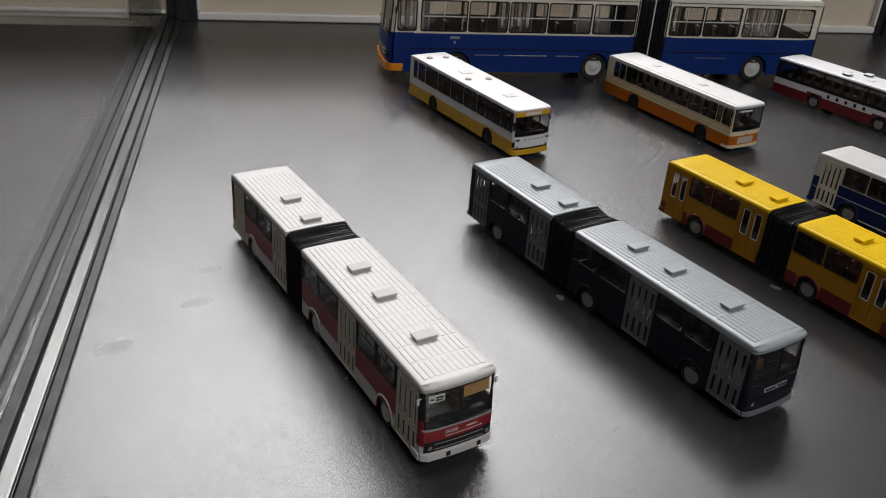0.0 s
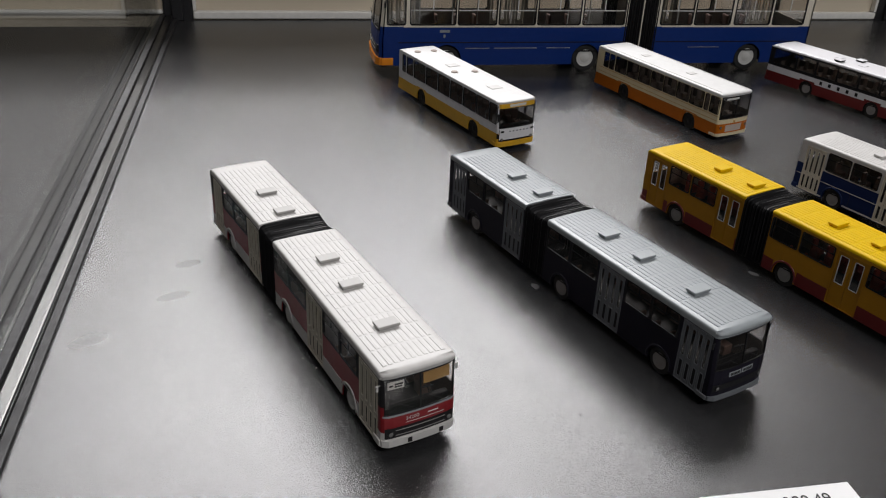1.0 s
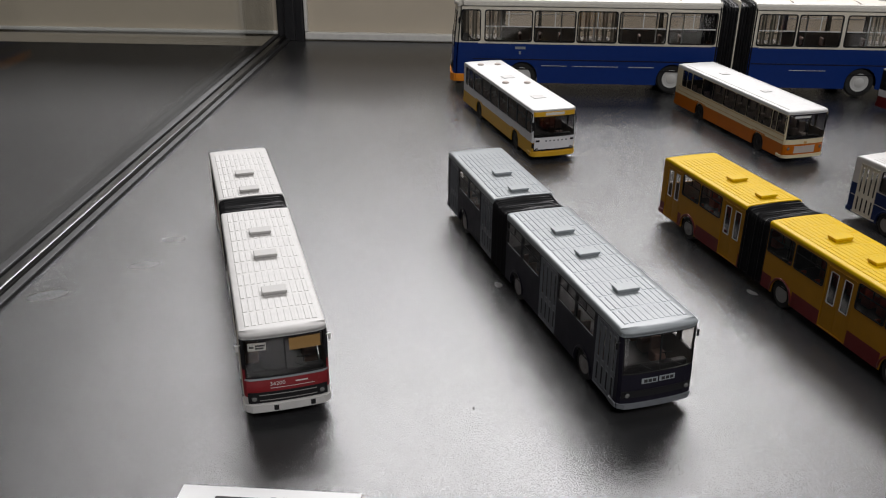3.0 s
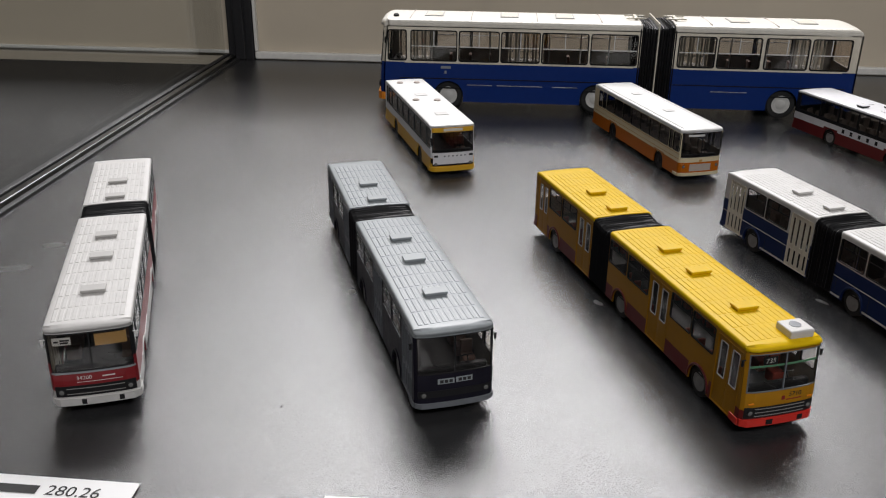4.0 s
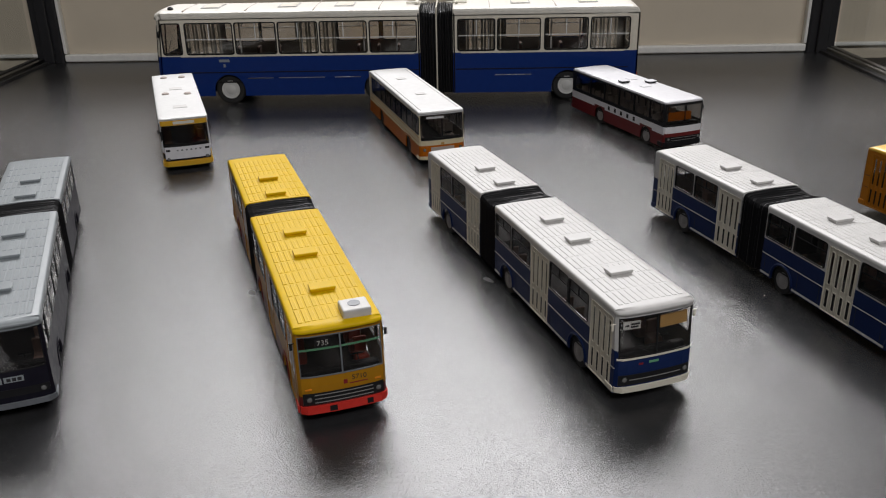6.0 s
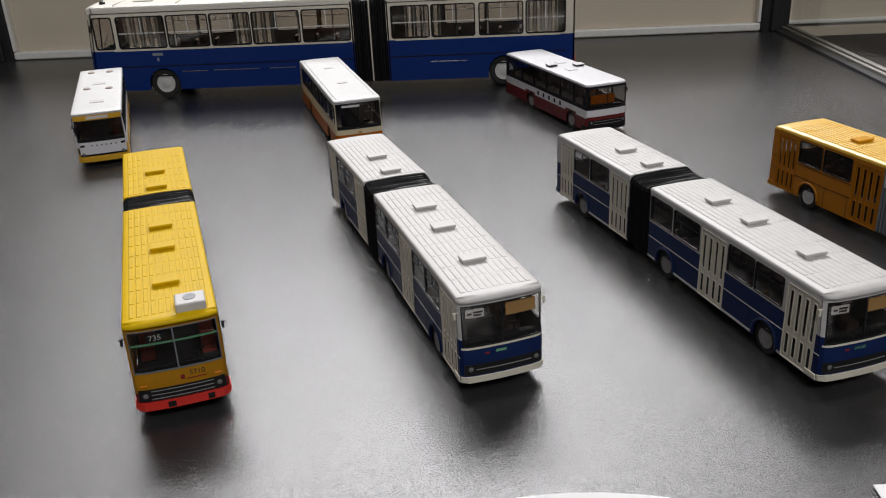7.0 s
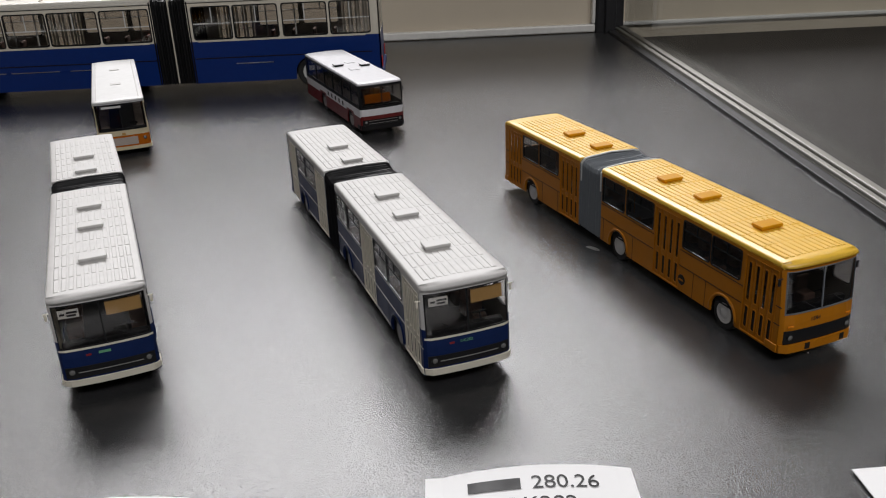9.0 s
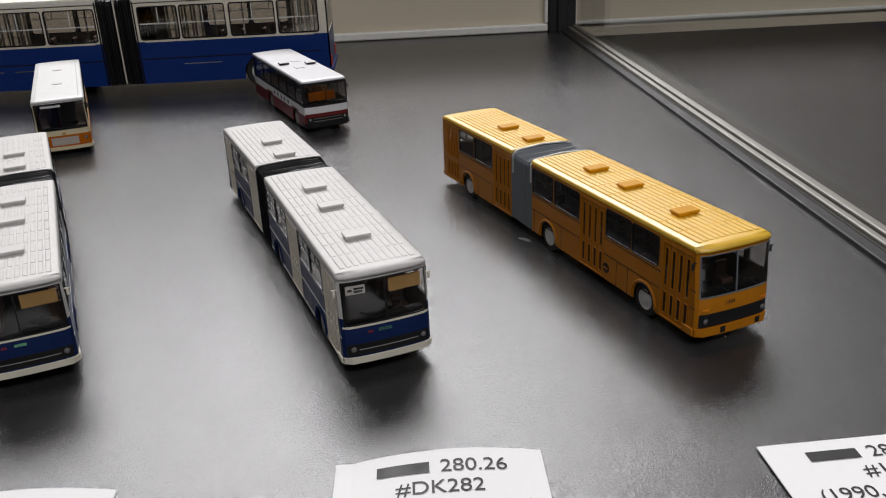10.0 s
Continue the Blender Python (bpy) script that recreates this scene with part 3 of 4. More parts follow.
def nose(sp, root, f, bands, paint, frame_mat, glass_mat, screen, bumper_mat, grille, post=True, lamp_z=9.6, indicator=False, grille_mat=None, trim_mat=None, bump_z=(4.9, 7.5), inner_mat=None, screen_mat=None):
    """The front: mask with the windscreen opening, panes, bumper, grille, lamps, wipers and mirrors."""
    k, w = sp.k * UNIT, sp.w
    z0, z1 = screen
    grille_mat = grille_mat or BLACK
    yw = w - 0.95
    mats = [b[2] for b in bands] + [inner_mat or INSIDE]

    def band(z):
        for n, (a, b, _) in enumerate(bands):
            if a <= z < b:
                return n
        return len(bands) - 1

    bm = bmesh.new()
    ys = sorted({-w, -w + 0.6, -yw, -10.0, -5.0, 0.0, 5.0, 10.0, yw, w - 0.6, w})
    vs = sorted({max(sp.zb + 0.6, bump_z[0] + 0.3), 14.0, z0, z1, (z0 + z1) / 2, sp.ze, *[b[0] for b in bands if max(sp.zb + 0.6, bump_z[0] + 0.3) < b[0] < sp.ze]})
    sheet(bm, ys, vs, lambda u, v: None if abs(u) < yw and z0 < v < z1 else band(v), lambda u, v: (f(u, v), u, v), (-0.5, 0, 0), len(bands))
    part("front_mask", scaled(bm, k), mats, root)
    bm = bmesh.new()
    for y0, y1, a, b in ((-yw - 0.1, yw + 0.1, z0 - 0.15, z0 + 0.2), (-yw - 0.1, yw + 0.1, z1 - 0.2, z1 + 0.1), (-yw - 0.1, -yw + 0.2, z0, z1), (yw - 0.2, yw + 0.1, z0, z1)):
        strip(bm, f, y0, y1, a, b, -0.3, 0.15)
    if post:
        strip(bm, f, -0.22, 0.22, z0, z1, -0.3, 0.15, 1)
    frame_ob = part("windscreen", scaled(bm, k), screen_mat or frame_mat, root)
    for a, b in ([(-yw, -0.3), (0.3, yw)] if post else [(-yw, yw)]):
        bm = bmesh.new()
        strip(bm, f, a, b, z0, z1, -0.2, -0.05)
        part("pane", scaled(bm, k), glass_mat, frame_ob)
    bm = bmesh.new()
    strip(bm, f, -w + 0.1, w - 0.1, bump_z[0], bump_z[1], -0.8, 0.75, 14)
    for s in (-1, 1):
        block(bm, (f(w, 5) - 4.5, s * (w + 0.25) - 0.35, bump_z[0]), (f(w, 5) + 0.25, s * (w + 0.25) + 0.2, bump_z[1]), 0.3)
    part("bumper", scaled(bm, k), bumper_mat, root)
    bm = bmesh.new()
    strip(bm, f, -w + 1.2, w - 1.2, bump_z[0] - 1.2, bump_z[0] + 0.2, -3.4, -1.6, 12)
    part("valance", scaled(bm, k), BLACK, root, "black valance under the bumper")
    if trim_mat:
        bm = bmesh.new()
        strip(bm, f, -yw - 0.5, yw + 0.5, z0 - 0.85, z0 - 0.25, -0.1, 0.22, 16)
        part("screen_trim", scaled(bm, k), trim_mat, root, "pale trim under the windscreen")
    g0, g1, slats = grille
    bm = bmesh.new()
    block(bm, (-7.0, -w + 1.4, 9.0), (-4.4, w - 1.4, z0 + 0.4), 0.5)
    part("dashboard", scaled(bm, k), BLACK, root, "dark dashboard")
    bm = bmesh.new()
    lathe(bm, [(2.1, -0.15), (2.3, 0.0), (2.1, 0.15), (1.9, 0.0), (2.1, -0.15)][:4], 18, axis="Z")
    block(bm, (-2.0, -0.2, -0.1), (2.0, 0.2, 0.1))
    lathe(bm, [(0.25, -4.0), (0.25, 0.0)], 8, axis="Z")
    bmesh.ops.transform(bm, matrix=pose(-8.6, 6.4, z0 + 1.6, 0, -35, 0), verts=bm.verts)
    part("steering_wheel", scaled(bm, k), BLACK, root, "thin black steering wheel")
    bm = bmesh.new()
    strip(bm, f, -w + 1.0, w - 1.0, g0, g1, -0.2, 0.2, 16)
    grille_ob = part("grille", scaled(bm, k), grille_mat, root, "radiator grille band")
    if slats:
        for i in range(slats):
            z = g0 + (g1 - g0) * (i + 0.5) / slats
            bm = bmesh.new()
            strip(bm, f, -w + 4.6, w - 4.6, z - 0.11, z + 0.11, 0.15, 0.4, 12)
            part("slat", scaled(bm, k), RIM, grille_ob)
    for s in (-1, 1):
        y = s * (w - 2.9)
        bm = bmesh.new()
        lathe(bm, [(1.05, -0.1), (1.05, 0.35), (0.9, 0.42)], 16, 1, "X", (f(y, lamp_z), y, lamp_z))
        lathe(bm, [(0.86, 0.3), (0.82, 0.46), (0.5, 0.64), (0.1, 0.7)], 16, 0, "X", (f(y, lamp_z), y, lamp_z))
        part("headlight", scaled(bm, k), [LAMP, BLACK], root, "round headlight")
        if indicator:
            bm = bmesh.new()
            strip(bm, f, y - 1.0, y + 1.0, g1 + 1.2, g1 + 1.7, 0, 0.3, 2)
            part("indicator", scaled(bm, k), AMBERLAMP, root, "small amber indicator")
        bm = bmesh.new()
        ya, za = s * (w - 0.4), z1 - 4.5
        block(bm, (f(w, za) - 0.2, min(ya, ya + s * 2.0), za + 2.2), (f(w, za) + 0.15, max(ya, ya + s * 2.0), za + 2.5), 0.1)
        block(bm, (f(w, za) - 0.3, s * (w + 0.9) - 0.45, za + 0.1), (f(w, za) + 0.3, s * (w + 0.9) + 0.45, za + 2.4), 0.25)
        pale_one = bumper_mat in (WHITE, CREAM)
        part("mirror", scaled(bm, k), bumper_mat if pale_one else BLACK, root, "pale outside mirror" if pale_one else "black outside mirror")
        bm = bmesh.new()
        y = s * 5.5
        block(bm, (-0.1, -0.12, -3.2), (0.1, 0.12, 3.2), 0.05)
        bmesh.ops.transform(bm, matrix=pose(f(y, z0 + 3) + 0.35, y, z0 + 2.6, 0, 4, 0) @ pose(0, 0, 0, 58, 0, 0), verts=bm.verts)
        part("wiper", scaled(bm, k), BLACK, root, "thin black wiper")


def hatch(sp, root, x, mat, m, size=(5.0, 8.4, 1.75), y=0.0):
    k = sp.k * UNIT
    a, b, h = size

    def make():
        bm = bmesh.new()
        block(bm, (-a / 2 + 0.4, -b / 2 + 0.4, -0.6), (a / 2 - 0.4, b / 2 - 0.4, h * 0.5))
        block(bm, (-a / 2, -b / 2, h * 0.42), (a / 2, b / 2, h), 0.22)
        return mesh_of(scaled(bm, k), mat)

    part("roof_hatch", once(("hatch", sp.k, size, mat.name), make), mat, root, "", (m or Matrix()) @ pose(x * k, y * k, (sp.crown - 0.15) * k))


def seats(sp, root, x0, x1, mat, m, step=8.2, top=9.5, floor_z=9.0, skip=()):
    k = sp.k * UNIT

    def make():
        bm = bmesh.new()
        block(bm, (-2.4, -2.3, 0), (2.4, 2.3, 4.4), 0.5)
        block(bm, (-2.4, -2.3, 4.0), (-1.2, 2.3, top), 0.5)
        return mesh_of(scaled(bm, k), mat)

    me = once(("seat", sp.k, mat.name, top), make)
    n = int((x0 - x1 - 4) / step)
    for i in range(n):
        x = x0 - 4 - i * step
        for s in (-1, 1):
            if s < 0 and any(a - 2 < x < b + 2 for a, b in skip):
                continue
            part("seat", me, mat, root, "", (m or Matrix()) @ pose(x * k, s * (sp.w - 4.2) * k, floor_z * k))


def underside(sp, root, x0, x1, m, axles):
    """Floor pan and chassis, narrowed at the axles."""
    k = sp.k * UNIT
    bm = bmesh.new()
    block(bm, (x1 + 0.8, -sp.w + 0.7, 8.4), (x0 - 3.4, sp.w - 0.7, 9.0))
    block(bm, (x1 + 1.5, -8.5, 4.2), (x0 - 4.0, 8.5, 8.4))
    cuts = [x0 - 4.0] + [v for a in axles for v in (a + 7.4, a - 7.4)] + [x1 + 1.5]
    for a, b in zip(cuts[::2], cuts[1::2]):
        if a - b > 1:
            block(bm, (b, -sp.w + 0.9, sp.zb + 0.3), (a, sp.w - 0.9, 8.4))
    for a in axles:
        lathe(bm, [(0.8, -sp.w + 3), (0.8, sp.w - 3)], 10, at=(a, 0, sp.wheel_r))
    part("chassis", scaled(bm, k), BLACK, root, "black underside", m)


def bellows_mesh(sp, xa, xb, folds):
    bm = bmesh.new()
    loops = []
    n = folds * 4
    for i in range(n + 1):
        x = xa + (xb - xa) * i / n
        out = 1.7 - sp.pleat * (1.4, 0.35, 0.0, 0.35)[i % 4]
        sag = 0.9 * math.sin(math.pi * i / n)
        w, top, low = sp.w - 1.5 + out, sp.crown - 2.2 + out * 1.15 - sag, sp.zb + 1.1 - out * 0.6
        line = [(-w, low), (-w, top - 2.2), (-w + 0.6, top - 0.8), (-w + 2.2, top - 0.15), (0, top + 0.1), (w - 2.2, top - 0.15), (w - 0.6, top - 0.8), (w, top - 2.2), (w, low)]
        loops.append([bm.verts.new((x + 0.12 * math.sin(y * 0.5 + i * 2.1) + 0.5 * (y / sp.w) ** 2 * (1 - 2 * i / n), y, z + 0.25 * math.sin(y * 0.4 + i * 1.7))) for y, z in line])
    for a, b in zip(loops, loops[1:]):
        for i in range(len(a)):
            bm.faces.new((a[i], a[(i + 1) % len(a)], b[(i + 1) % len(a)], b[i]))
    return bm


def articulated(name, m, bend, label, sp, bands, roof_mat, hatch_mat, door_mat, bellow_mat, bumper_mat, frame_mat, glass_mat, rim_mat, grille, leaves=4, pale=False, ribbed=True, slider=0.14,
                visor=True, folds=10, hatches=(-147.7, -126.3, -79.1, -57.4, -27.6), seat_mat=None, rake=1.3, group="model buses in the case", post=True, inner_mat=None, screen=(17.2, 30.7), indicator=False, tail=-119.8, left2=None, wz=(20.5, 30.7), bar_mat=None, trim_mat=None, bump_z=(4.5, 7.1), screen_mat=None):
    """A two-part bus: front half, bellows, trailing half."""
    root = thing(name, m, label, "model bus", group)
    f, k = front_curve(sp, rake), sp.k * UNIT
    inner_mat = inner_mat or INSIDE
    rear = pose(JOINT * k, 0, 0, 0, 0, bend) @ pose(-JOINT * k, 0, 0)
    doors1, doors2 = [(-19.8, -5.4), (-67.2, -52.0)], [(-135.6, -120.9), (-183.0, -170.4)]
    right1 = [(-35.9, -21.6), (-51.0, -36.6), (-85.6, -68.3), (-102.4, -86.8)]
    right2 = [(-153.6, -137.2), (-169.0, -154.8)]
    left1 = [(-11.8, -4.4), (-31.8, -13.5), (-48.4, -32.6), (-64.4, -49.2), (-83.2, -65.2), (-102.2, -84.2)]
    left2 = left2 or [(-134.0, -121.0), (-150.0, -135.0), (-167.0, -151.0), (-183.0, -168.0)]
    common = dict(bands=bands, frame_mat=frame_mat, glass_mat=glass_mat, door_mat=door_mat, leaves=leaves, slider=slider, win_z=wz, pale=pale, inner_mat=inner_mat, bar_mat=bar_mat)
    section(sp, root, "front_section", f, 0.0, -103.4, doors1, right1, left1, sp.axles[:2], front=True, back=False, m=None, **common)
    section(sp, root, "rear_section", f, tail, sp.ends[0], doors2, right2, left2, sp.axles[2:], front=False, back=True, m=rear, **common)
    roofs = [part("roof", scaled(roof_mesh(sp, f, 0.0, -103.4, True, 0.9), k), roof_mat, root)]
    roofs.append(part("rear_roof", scaled(roof_mesh(sp, f, tail, sp.ends[0], False), k), roof_mat, root, "", rear))
    if ribbed:
        for over, a, b in zip(roofs, (0.0, tail), (-103.4, sp.ends[0])):
            tagged(part("ribs", scaled(rib_mesh(sp, a, b, over is roofs[0]), k), roof_mat, over, "rows of short pressed ribs"), kind="stuff")
    half = pose(JOINT * k, 0, 0, 0, 0, bend / 2) @ pose(-JOINT * k, 0, 0)
    part("bellows", scaled(bellows_mesh(sp, -103.0, tail - 0.4, folds), k), bellow_mat, root, "pleated cloth bellows", half)
    nose(sp, root, f, bands, None, frame_mat, glass_mat, screen, bumper_mat, grille, post, inner_mat=inner_mat, indicator=indicator, bump_z=bump_z, trim_mat=trim_mat, screen_mat=screen_mat)
    for ax in sp.axles[:2]:
        for s in (-1, 1):
            wheel(sp, root, ax, s, rim_mat)
    for s in (-1, 1):
        wheel(sp, root, sp.axles[2], s, rim_mat, rear)
    if sp.k < 1.5:
        arch_lips(sp, root, sp.axles[:2], bands[0][2], None)
        arch_lips(sp, root, sp.axles[2:], bands[0][2], rear)
    underside(sp, root, 0.0, -103.4, None, sp.axles[:2])
    underside(sp, root, tail + 2.3, sp.ends[0], rear, sp.axles[2:])
    for x in hatches:
        hatch(sp, root, x, hatch_mat, rear if x < JOINT else None)
    sm = seat_mat or SEAT
    seats(sp, root, -14.0, -101.0, sm, None, skip=doors1)
    seats(sp, root, -121.0, -183.0, sm, rear, skip=doors2)
    if visor:
        bm = bmesh.new()
        strip(bm, f, 1.6, sp.w - 2.2, 25.2, 29.4, -1.3, -1.0, 5)
        part("sun_visor", scaled(bm, k), VISOR, root, "tan sun visor behind the windscreen")
        bm = bmesh.new()
        strip(bm, f, -sp.w + 2.4, -sp.w + 8.2, 26.6, 29.2, -0.75, -0.5, 4)
        sign = part("line_sign", scaled(bm, k), SIGNWHITE, root, "pale line sign behind the windscreen")
        bm = bmesh.new()
        for a, b, z in ((-sp.w + 2.9, -sp.w + 4.3, 27.9), (-sp.w + 4.8, -sp.w + 7.8, 28.3), (-sp.w + 4.8, -sp.w + 7.4, 27.4)):
            strip(bm, f, a, b, z - 0.3, z + 0.3, -0.48, -0.4, 2)
        part("bar", scaled(bm, k), INK, sign, "dark bars of small lettering")
    return root, f, rear


def end_hoops(sp, root, xs, mat, m):
    """Pale edging strips at both ends of the bellows."""
    for x in xs:
        bm = bmesh.new()
        w, top = sp.w + 0.15, sp.crown + 0.05
        line = [(-w, 24.0), (-w, top - 2.4), (-w + 1.2, top - 0.7), (-w + 3.0, top - 0.2), (0, top + 0.55), (w - 3.0, top - 0.2), (w - 1.2, top - 0.7), (w, top - 2.4), (w, 24.0)]
        rows = [[bm.verts.new((x + dx, y * q, z - (1 - q) * 9)) for y, z in line] for dx, q in ((-0.3, 1.0), (0.3, 1.0), (0.3, 0.95), (-0.3, 0.95))]
        for a, b in zip(rows, rows[1:] + rows[:1]):
            for i in range(len(a) - 1):
                bm.faces.new((a[i], a[i + 1], b[i + 1], b[i]))
        for i in (0, -1):
            bm.faces.new([row[i] for row in rows])
        part("edging", scaled(bm, sp.k * UNIT), mat, root, "pale edging strip of the bellows", m)


def arch_lips(sp, root, axles, mat, m):
    """Raised lips round the wheel openings."""
    k = sp.k * UNIT

    def make():
        bm, rows = bmesh.new(), []
        for i in range(15):
            a = radians(-8 + 196 * i / 14)
            rows.append([bm.verts.new((q * math.cos(a), y, q * math.sin(a))) for q, y in ((sp.wheel_r + 0.35, 0.1), (sp.wheel_r + 0.35, -0.4), (sp.wheel_r + 1.05, -0.4), (sp.wheel_r + 1.25, 0.1))])
        for p, q in zip(rows, rows[1:]):
            for i in range(3):
                bm.faces.new((p[i], p[i + 1], q[i + 1], q[i])).smooth = True
        bm.faces.new(rows[0])
        bm.faces.new(rows[-1])
        return mesh_of(scaled(bm, k), mat)

    me = once(("lip", sp.k, mat.name), make)
    for ax in axles:
        for s in (-1, 1):
            part("wheel_arch", me, mat, root, "", (m or Matrix()) @ pose(ax * k, s * sp.w * k, (sp.wheel_r + 0.2) * k, 0, 0, 0 if s < 0 else 180))


def seams(sp, root, xs, z0, z1, mat, m):
    """Thin upright gaps between the skirt flaps."""
    for x in xs:
        bm = bmesh.new()
        block(bm, (x - 0.1, -sp.w - 0.05, z0), (x + 0.1, -sp.w + 0.05, z1))
        part("flap_seam", scaled(bm, sp.k * UNIT), mat, root, "dark seam between skirt flaps", m)


def window_edges(sp, root, wins, z, mat, m):
    """Thin bright lower edges of the side windows."""
    for a, b in wins:
        bm = bmesh.new()
        block(bm, (a + 0.4, -sp.w - 0.12, z - 0.1), (b - 0.4, -sp.w + 0.1, z + 0.2), 0.04)
        part("window_edge", scaled(bm, sp.k * UNIT), mat, root, "thin bright window edge", m)


def trim_lines(sp, root, f, x0, x1, zs, mat, m, h=0.3, both=True, gaps=()):
    """Thin mouldings along the sides."""
    k = sp.k * UNIT
    for z in zs:
        for s in (-1, 1) if both else (-1,):
            edges = [x0] + [v for g in sorted(gaps, reverse=True) for v in (g[1], g[0])] + [x1]
            for a, b in zip(edges[::2], edges[1::2]):
                if a - b > 0.5:
                    part("moulding", scaled(box((b, s * sp.w - 0.12, z - h / 2), (a, s * sp.w + 0.12, z + h / 2)), k), mat, root, "", m)


def front_bars(sp, root, f, bars, mat, label, name="lettering", off=0.0):
    bm = bmesh.new()
    for y0, y1, z0, z1 in bars:
        strip(bm, f, y0, y1, z0, z1, off + 0.02, off + 0.14, max(3, int((y1 - y0) / 1.2)))
    part(name, scaled(bm, sp.k * UNIT), mat, root, label)


def front_text(sp, root, f, text, size, y, z, mat, label="", rake=0.0, off=0.12):
    k = sp.k * UNIT
    # the text's x runs to the bus's left as seen from ahead, its y up
    turn = Matrix(((0, 0, 1, 0), (1, 0, 0, 0), (0, 1, 0, 0), (0, 0, 0, 1)))
    writing("lettering", text, size * k, root, Matrix.Translation(((f(y, z) + off) * k, y * k, z * k)) @ turn, mat, label)


JOINT = -111.5
S = Spec()
S.joint = JOINT
RIGHT1, RIGHT2 = [(-35.9, -21.6), (-51.0, -36.6), (-85.6, -68.3), (-102.4, -86.8)], [(-153.6, -137.2), (-169.0, -154.8)]
DOORS1, DOORS2 = [(-19.8, -5.4), (-67.2, -52.0)], [(-135.6, -120.9), (-183.0, -170.4)]
ARCH1 = [(-35.2, -21.4), (-97.2, -83.4)]
ARCH2 = [(-168.0, -154.0)]

# white bus with a red belt
root, f, rear = articulated("articulated_bus_model", pose(0.0452, 0.2124, 0, 0, 0, -70.9), 1.1, "white and red articulated bus model with black bellows", S,
                            [(0, 10.2, WHITE), (10.2, 20.3, RED), (20.3, 30.9, BLACK), (30.9, 40, WHITE)], WHITE, HATCHGREY, DOORCREAM, BELLOW, WHITE, BLACK, GLASS, PALERIM, (7.8, 11.8, 2), trim_mat=GREYROOF)
front_text(S, root, f, "34200", 2.0, -3.2, 14.6, SIGNWHITE, "white fleet number")
front_bars(S, root, f, [(2.6, 6.6, 14.4, 14.8), (-5.6, 8.8, 13.0, 13.15)], SIGNWHITE, "small white lettering bar")
front_bars(S, root, f, [(-5.0, -3.4, 4.9, 6.8), (7.0, 8.6, 4.9, 6.8)], BLACK, "black bumper horns", "bumper_horn", 0.74)
trim_lines(S, root, f, -3, -103, [10.2], CHROME, None, 0.25, gaps=DOORS1)
trim_lines(S, root, f, -120, -186, [10.2], CHROME, rear, 0.25, gaps=DOORS2)

# dark navy bus with a blue-grey roof
root, f, rear = articulated("articulated_bus_model", pose(0.1661, 0.2221, 0, 0, 0, -69.5), -1.0, "dark navy articulated bus model with grey doors and blue-grey ribbed roof", S,
                            [(0, 10.0, NAVY), (10.0, 30.8, NAVY), (31.2, 40, GREYROOF)], GREYROOF, GREYROOF, GREYDOOR, BELLOW, GREYDOOR, BLACK, GLASS, RIM, (8.4, 11.0, 0), visor=False, bump_z=(4.5, 6.3))
front_bars(S, root, f, [(-6.2, -0.4, 13.4, 15.3), (0.2, 6.0, 13.5, 15.4)], GREYROOF, "pale plate with unreadable lettering", "sign_plate")
front_bars(S, root, f, [(a, a + 1.2, z, z + 1.1) for a, z in ((-5.4, 13.8), (-3.8, 13.8), (-2.2, 13.8), (1.0, 13.9), (2.6, 13.9), (4.2, 13.9))], INK, "dark bars of unreadable lettering", off=0.1)
window_edges(S, root, RIGHT1, 20.6, GREYROOF, None)
window_edges(S, root, RIGHT2, 20.6, GREYROOF, rear)

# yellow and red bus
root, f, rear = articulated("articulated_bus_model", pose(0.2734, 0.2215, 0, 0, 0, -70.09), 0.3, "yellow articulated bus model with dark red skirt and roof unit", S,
                            [(0, 10.6, DARKRED), (10.6, 40, SHADEAMBER)], YELLOW, YELLOW, SHADEAMBER, BELLOW, BRIGHTRED, BLACK, GLASS, RIM, (7.6, 11.6, 3), leaves=2, pale=True, visor=False, seat_mat=REDSEAT, inner_mat=INSIDEPALE, indicator=True, screen_mat=GREYDOOR)
unit = bmesh.new()
block(unit, (-12.8, 2.0, 33.2), (-4.6, 11.0, 36.4), 0.6, 0, 3)
unit_ob = part("roof_unit", scaled(unit, UNIT), WHITE, root, "white rooftop cooling unit")
fan = lathe(bmesh.new(), [(2.0, 36.35), (2.0, 36.55), (0.4, 36.6)], 24, axis="Z", at=(-9.0, 6.4, 0))
part("fan", scaled(fan, UNIT), GREYDOOR, unit_ob, "round grey fan grille")
front_text(S, root, f, "5710", 2.4, 5.0, 15.0, INK, "black fleet number")
front_bars(S, root, f, [(0.0, 1.2, 13.4, 14.8), (1.8, 7.6, 13.1, 13.4)], RED, "red emblem and lettering bars")
front_bars(S, root, f, [(-5.0, -2.6, 4.9, 6.8), (7.0, 9.0, 4.9, 6.8)], BLACK, "black bumper horns", "bumper_horn", 0.74)
bm = bmesh.new()
strip(bm, f, -7.8, -2.8, 26.6, 29.2, -0.75, -0.5, 4)
part("line_sign", scaled(bm, UNIT), BLACK, root, "black line sign behind the windscreen")
front_text(S, root, f, "735", 2.5, -5.3, 27.9, SIGNWHITE, "white route number", off=-0.42)
bm = bmesh.new()
strip(bm, f, -12.6, 12.6, 25.7, 26.3, -0.75, -0.5, 6)
part("screen_band", scaled(bm, UNIT), LETTERGREEN, root, "green band across the windscreen")


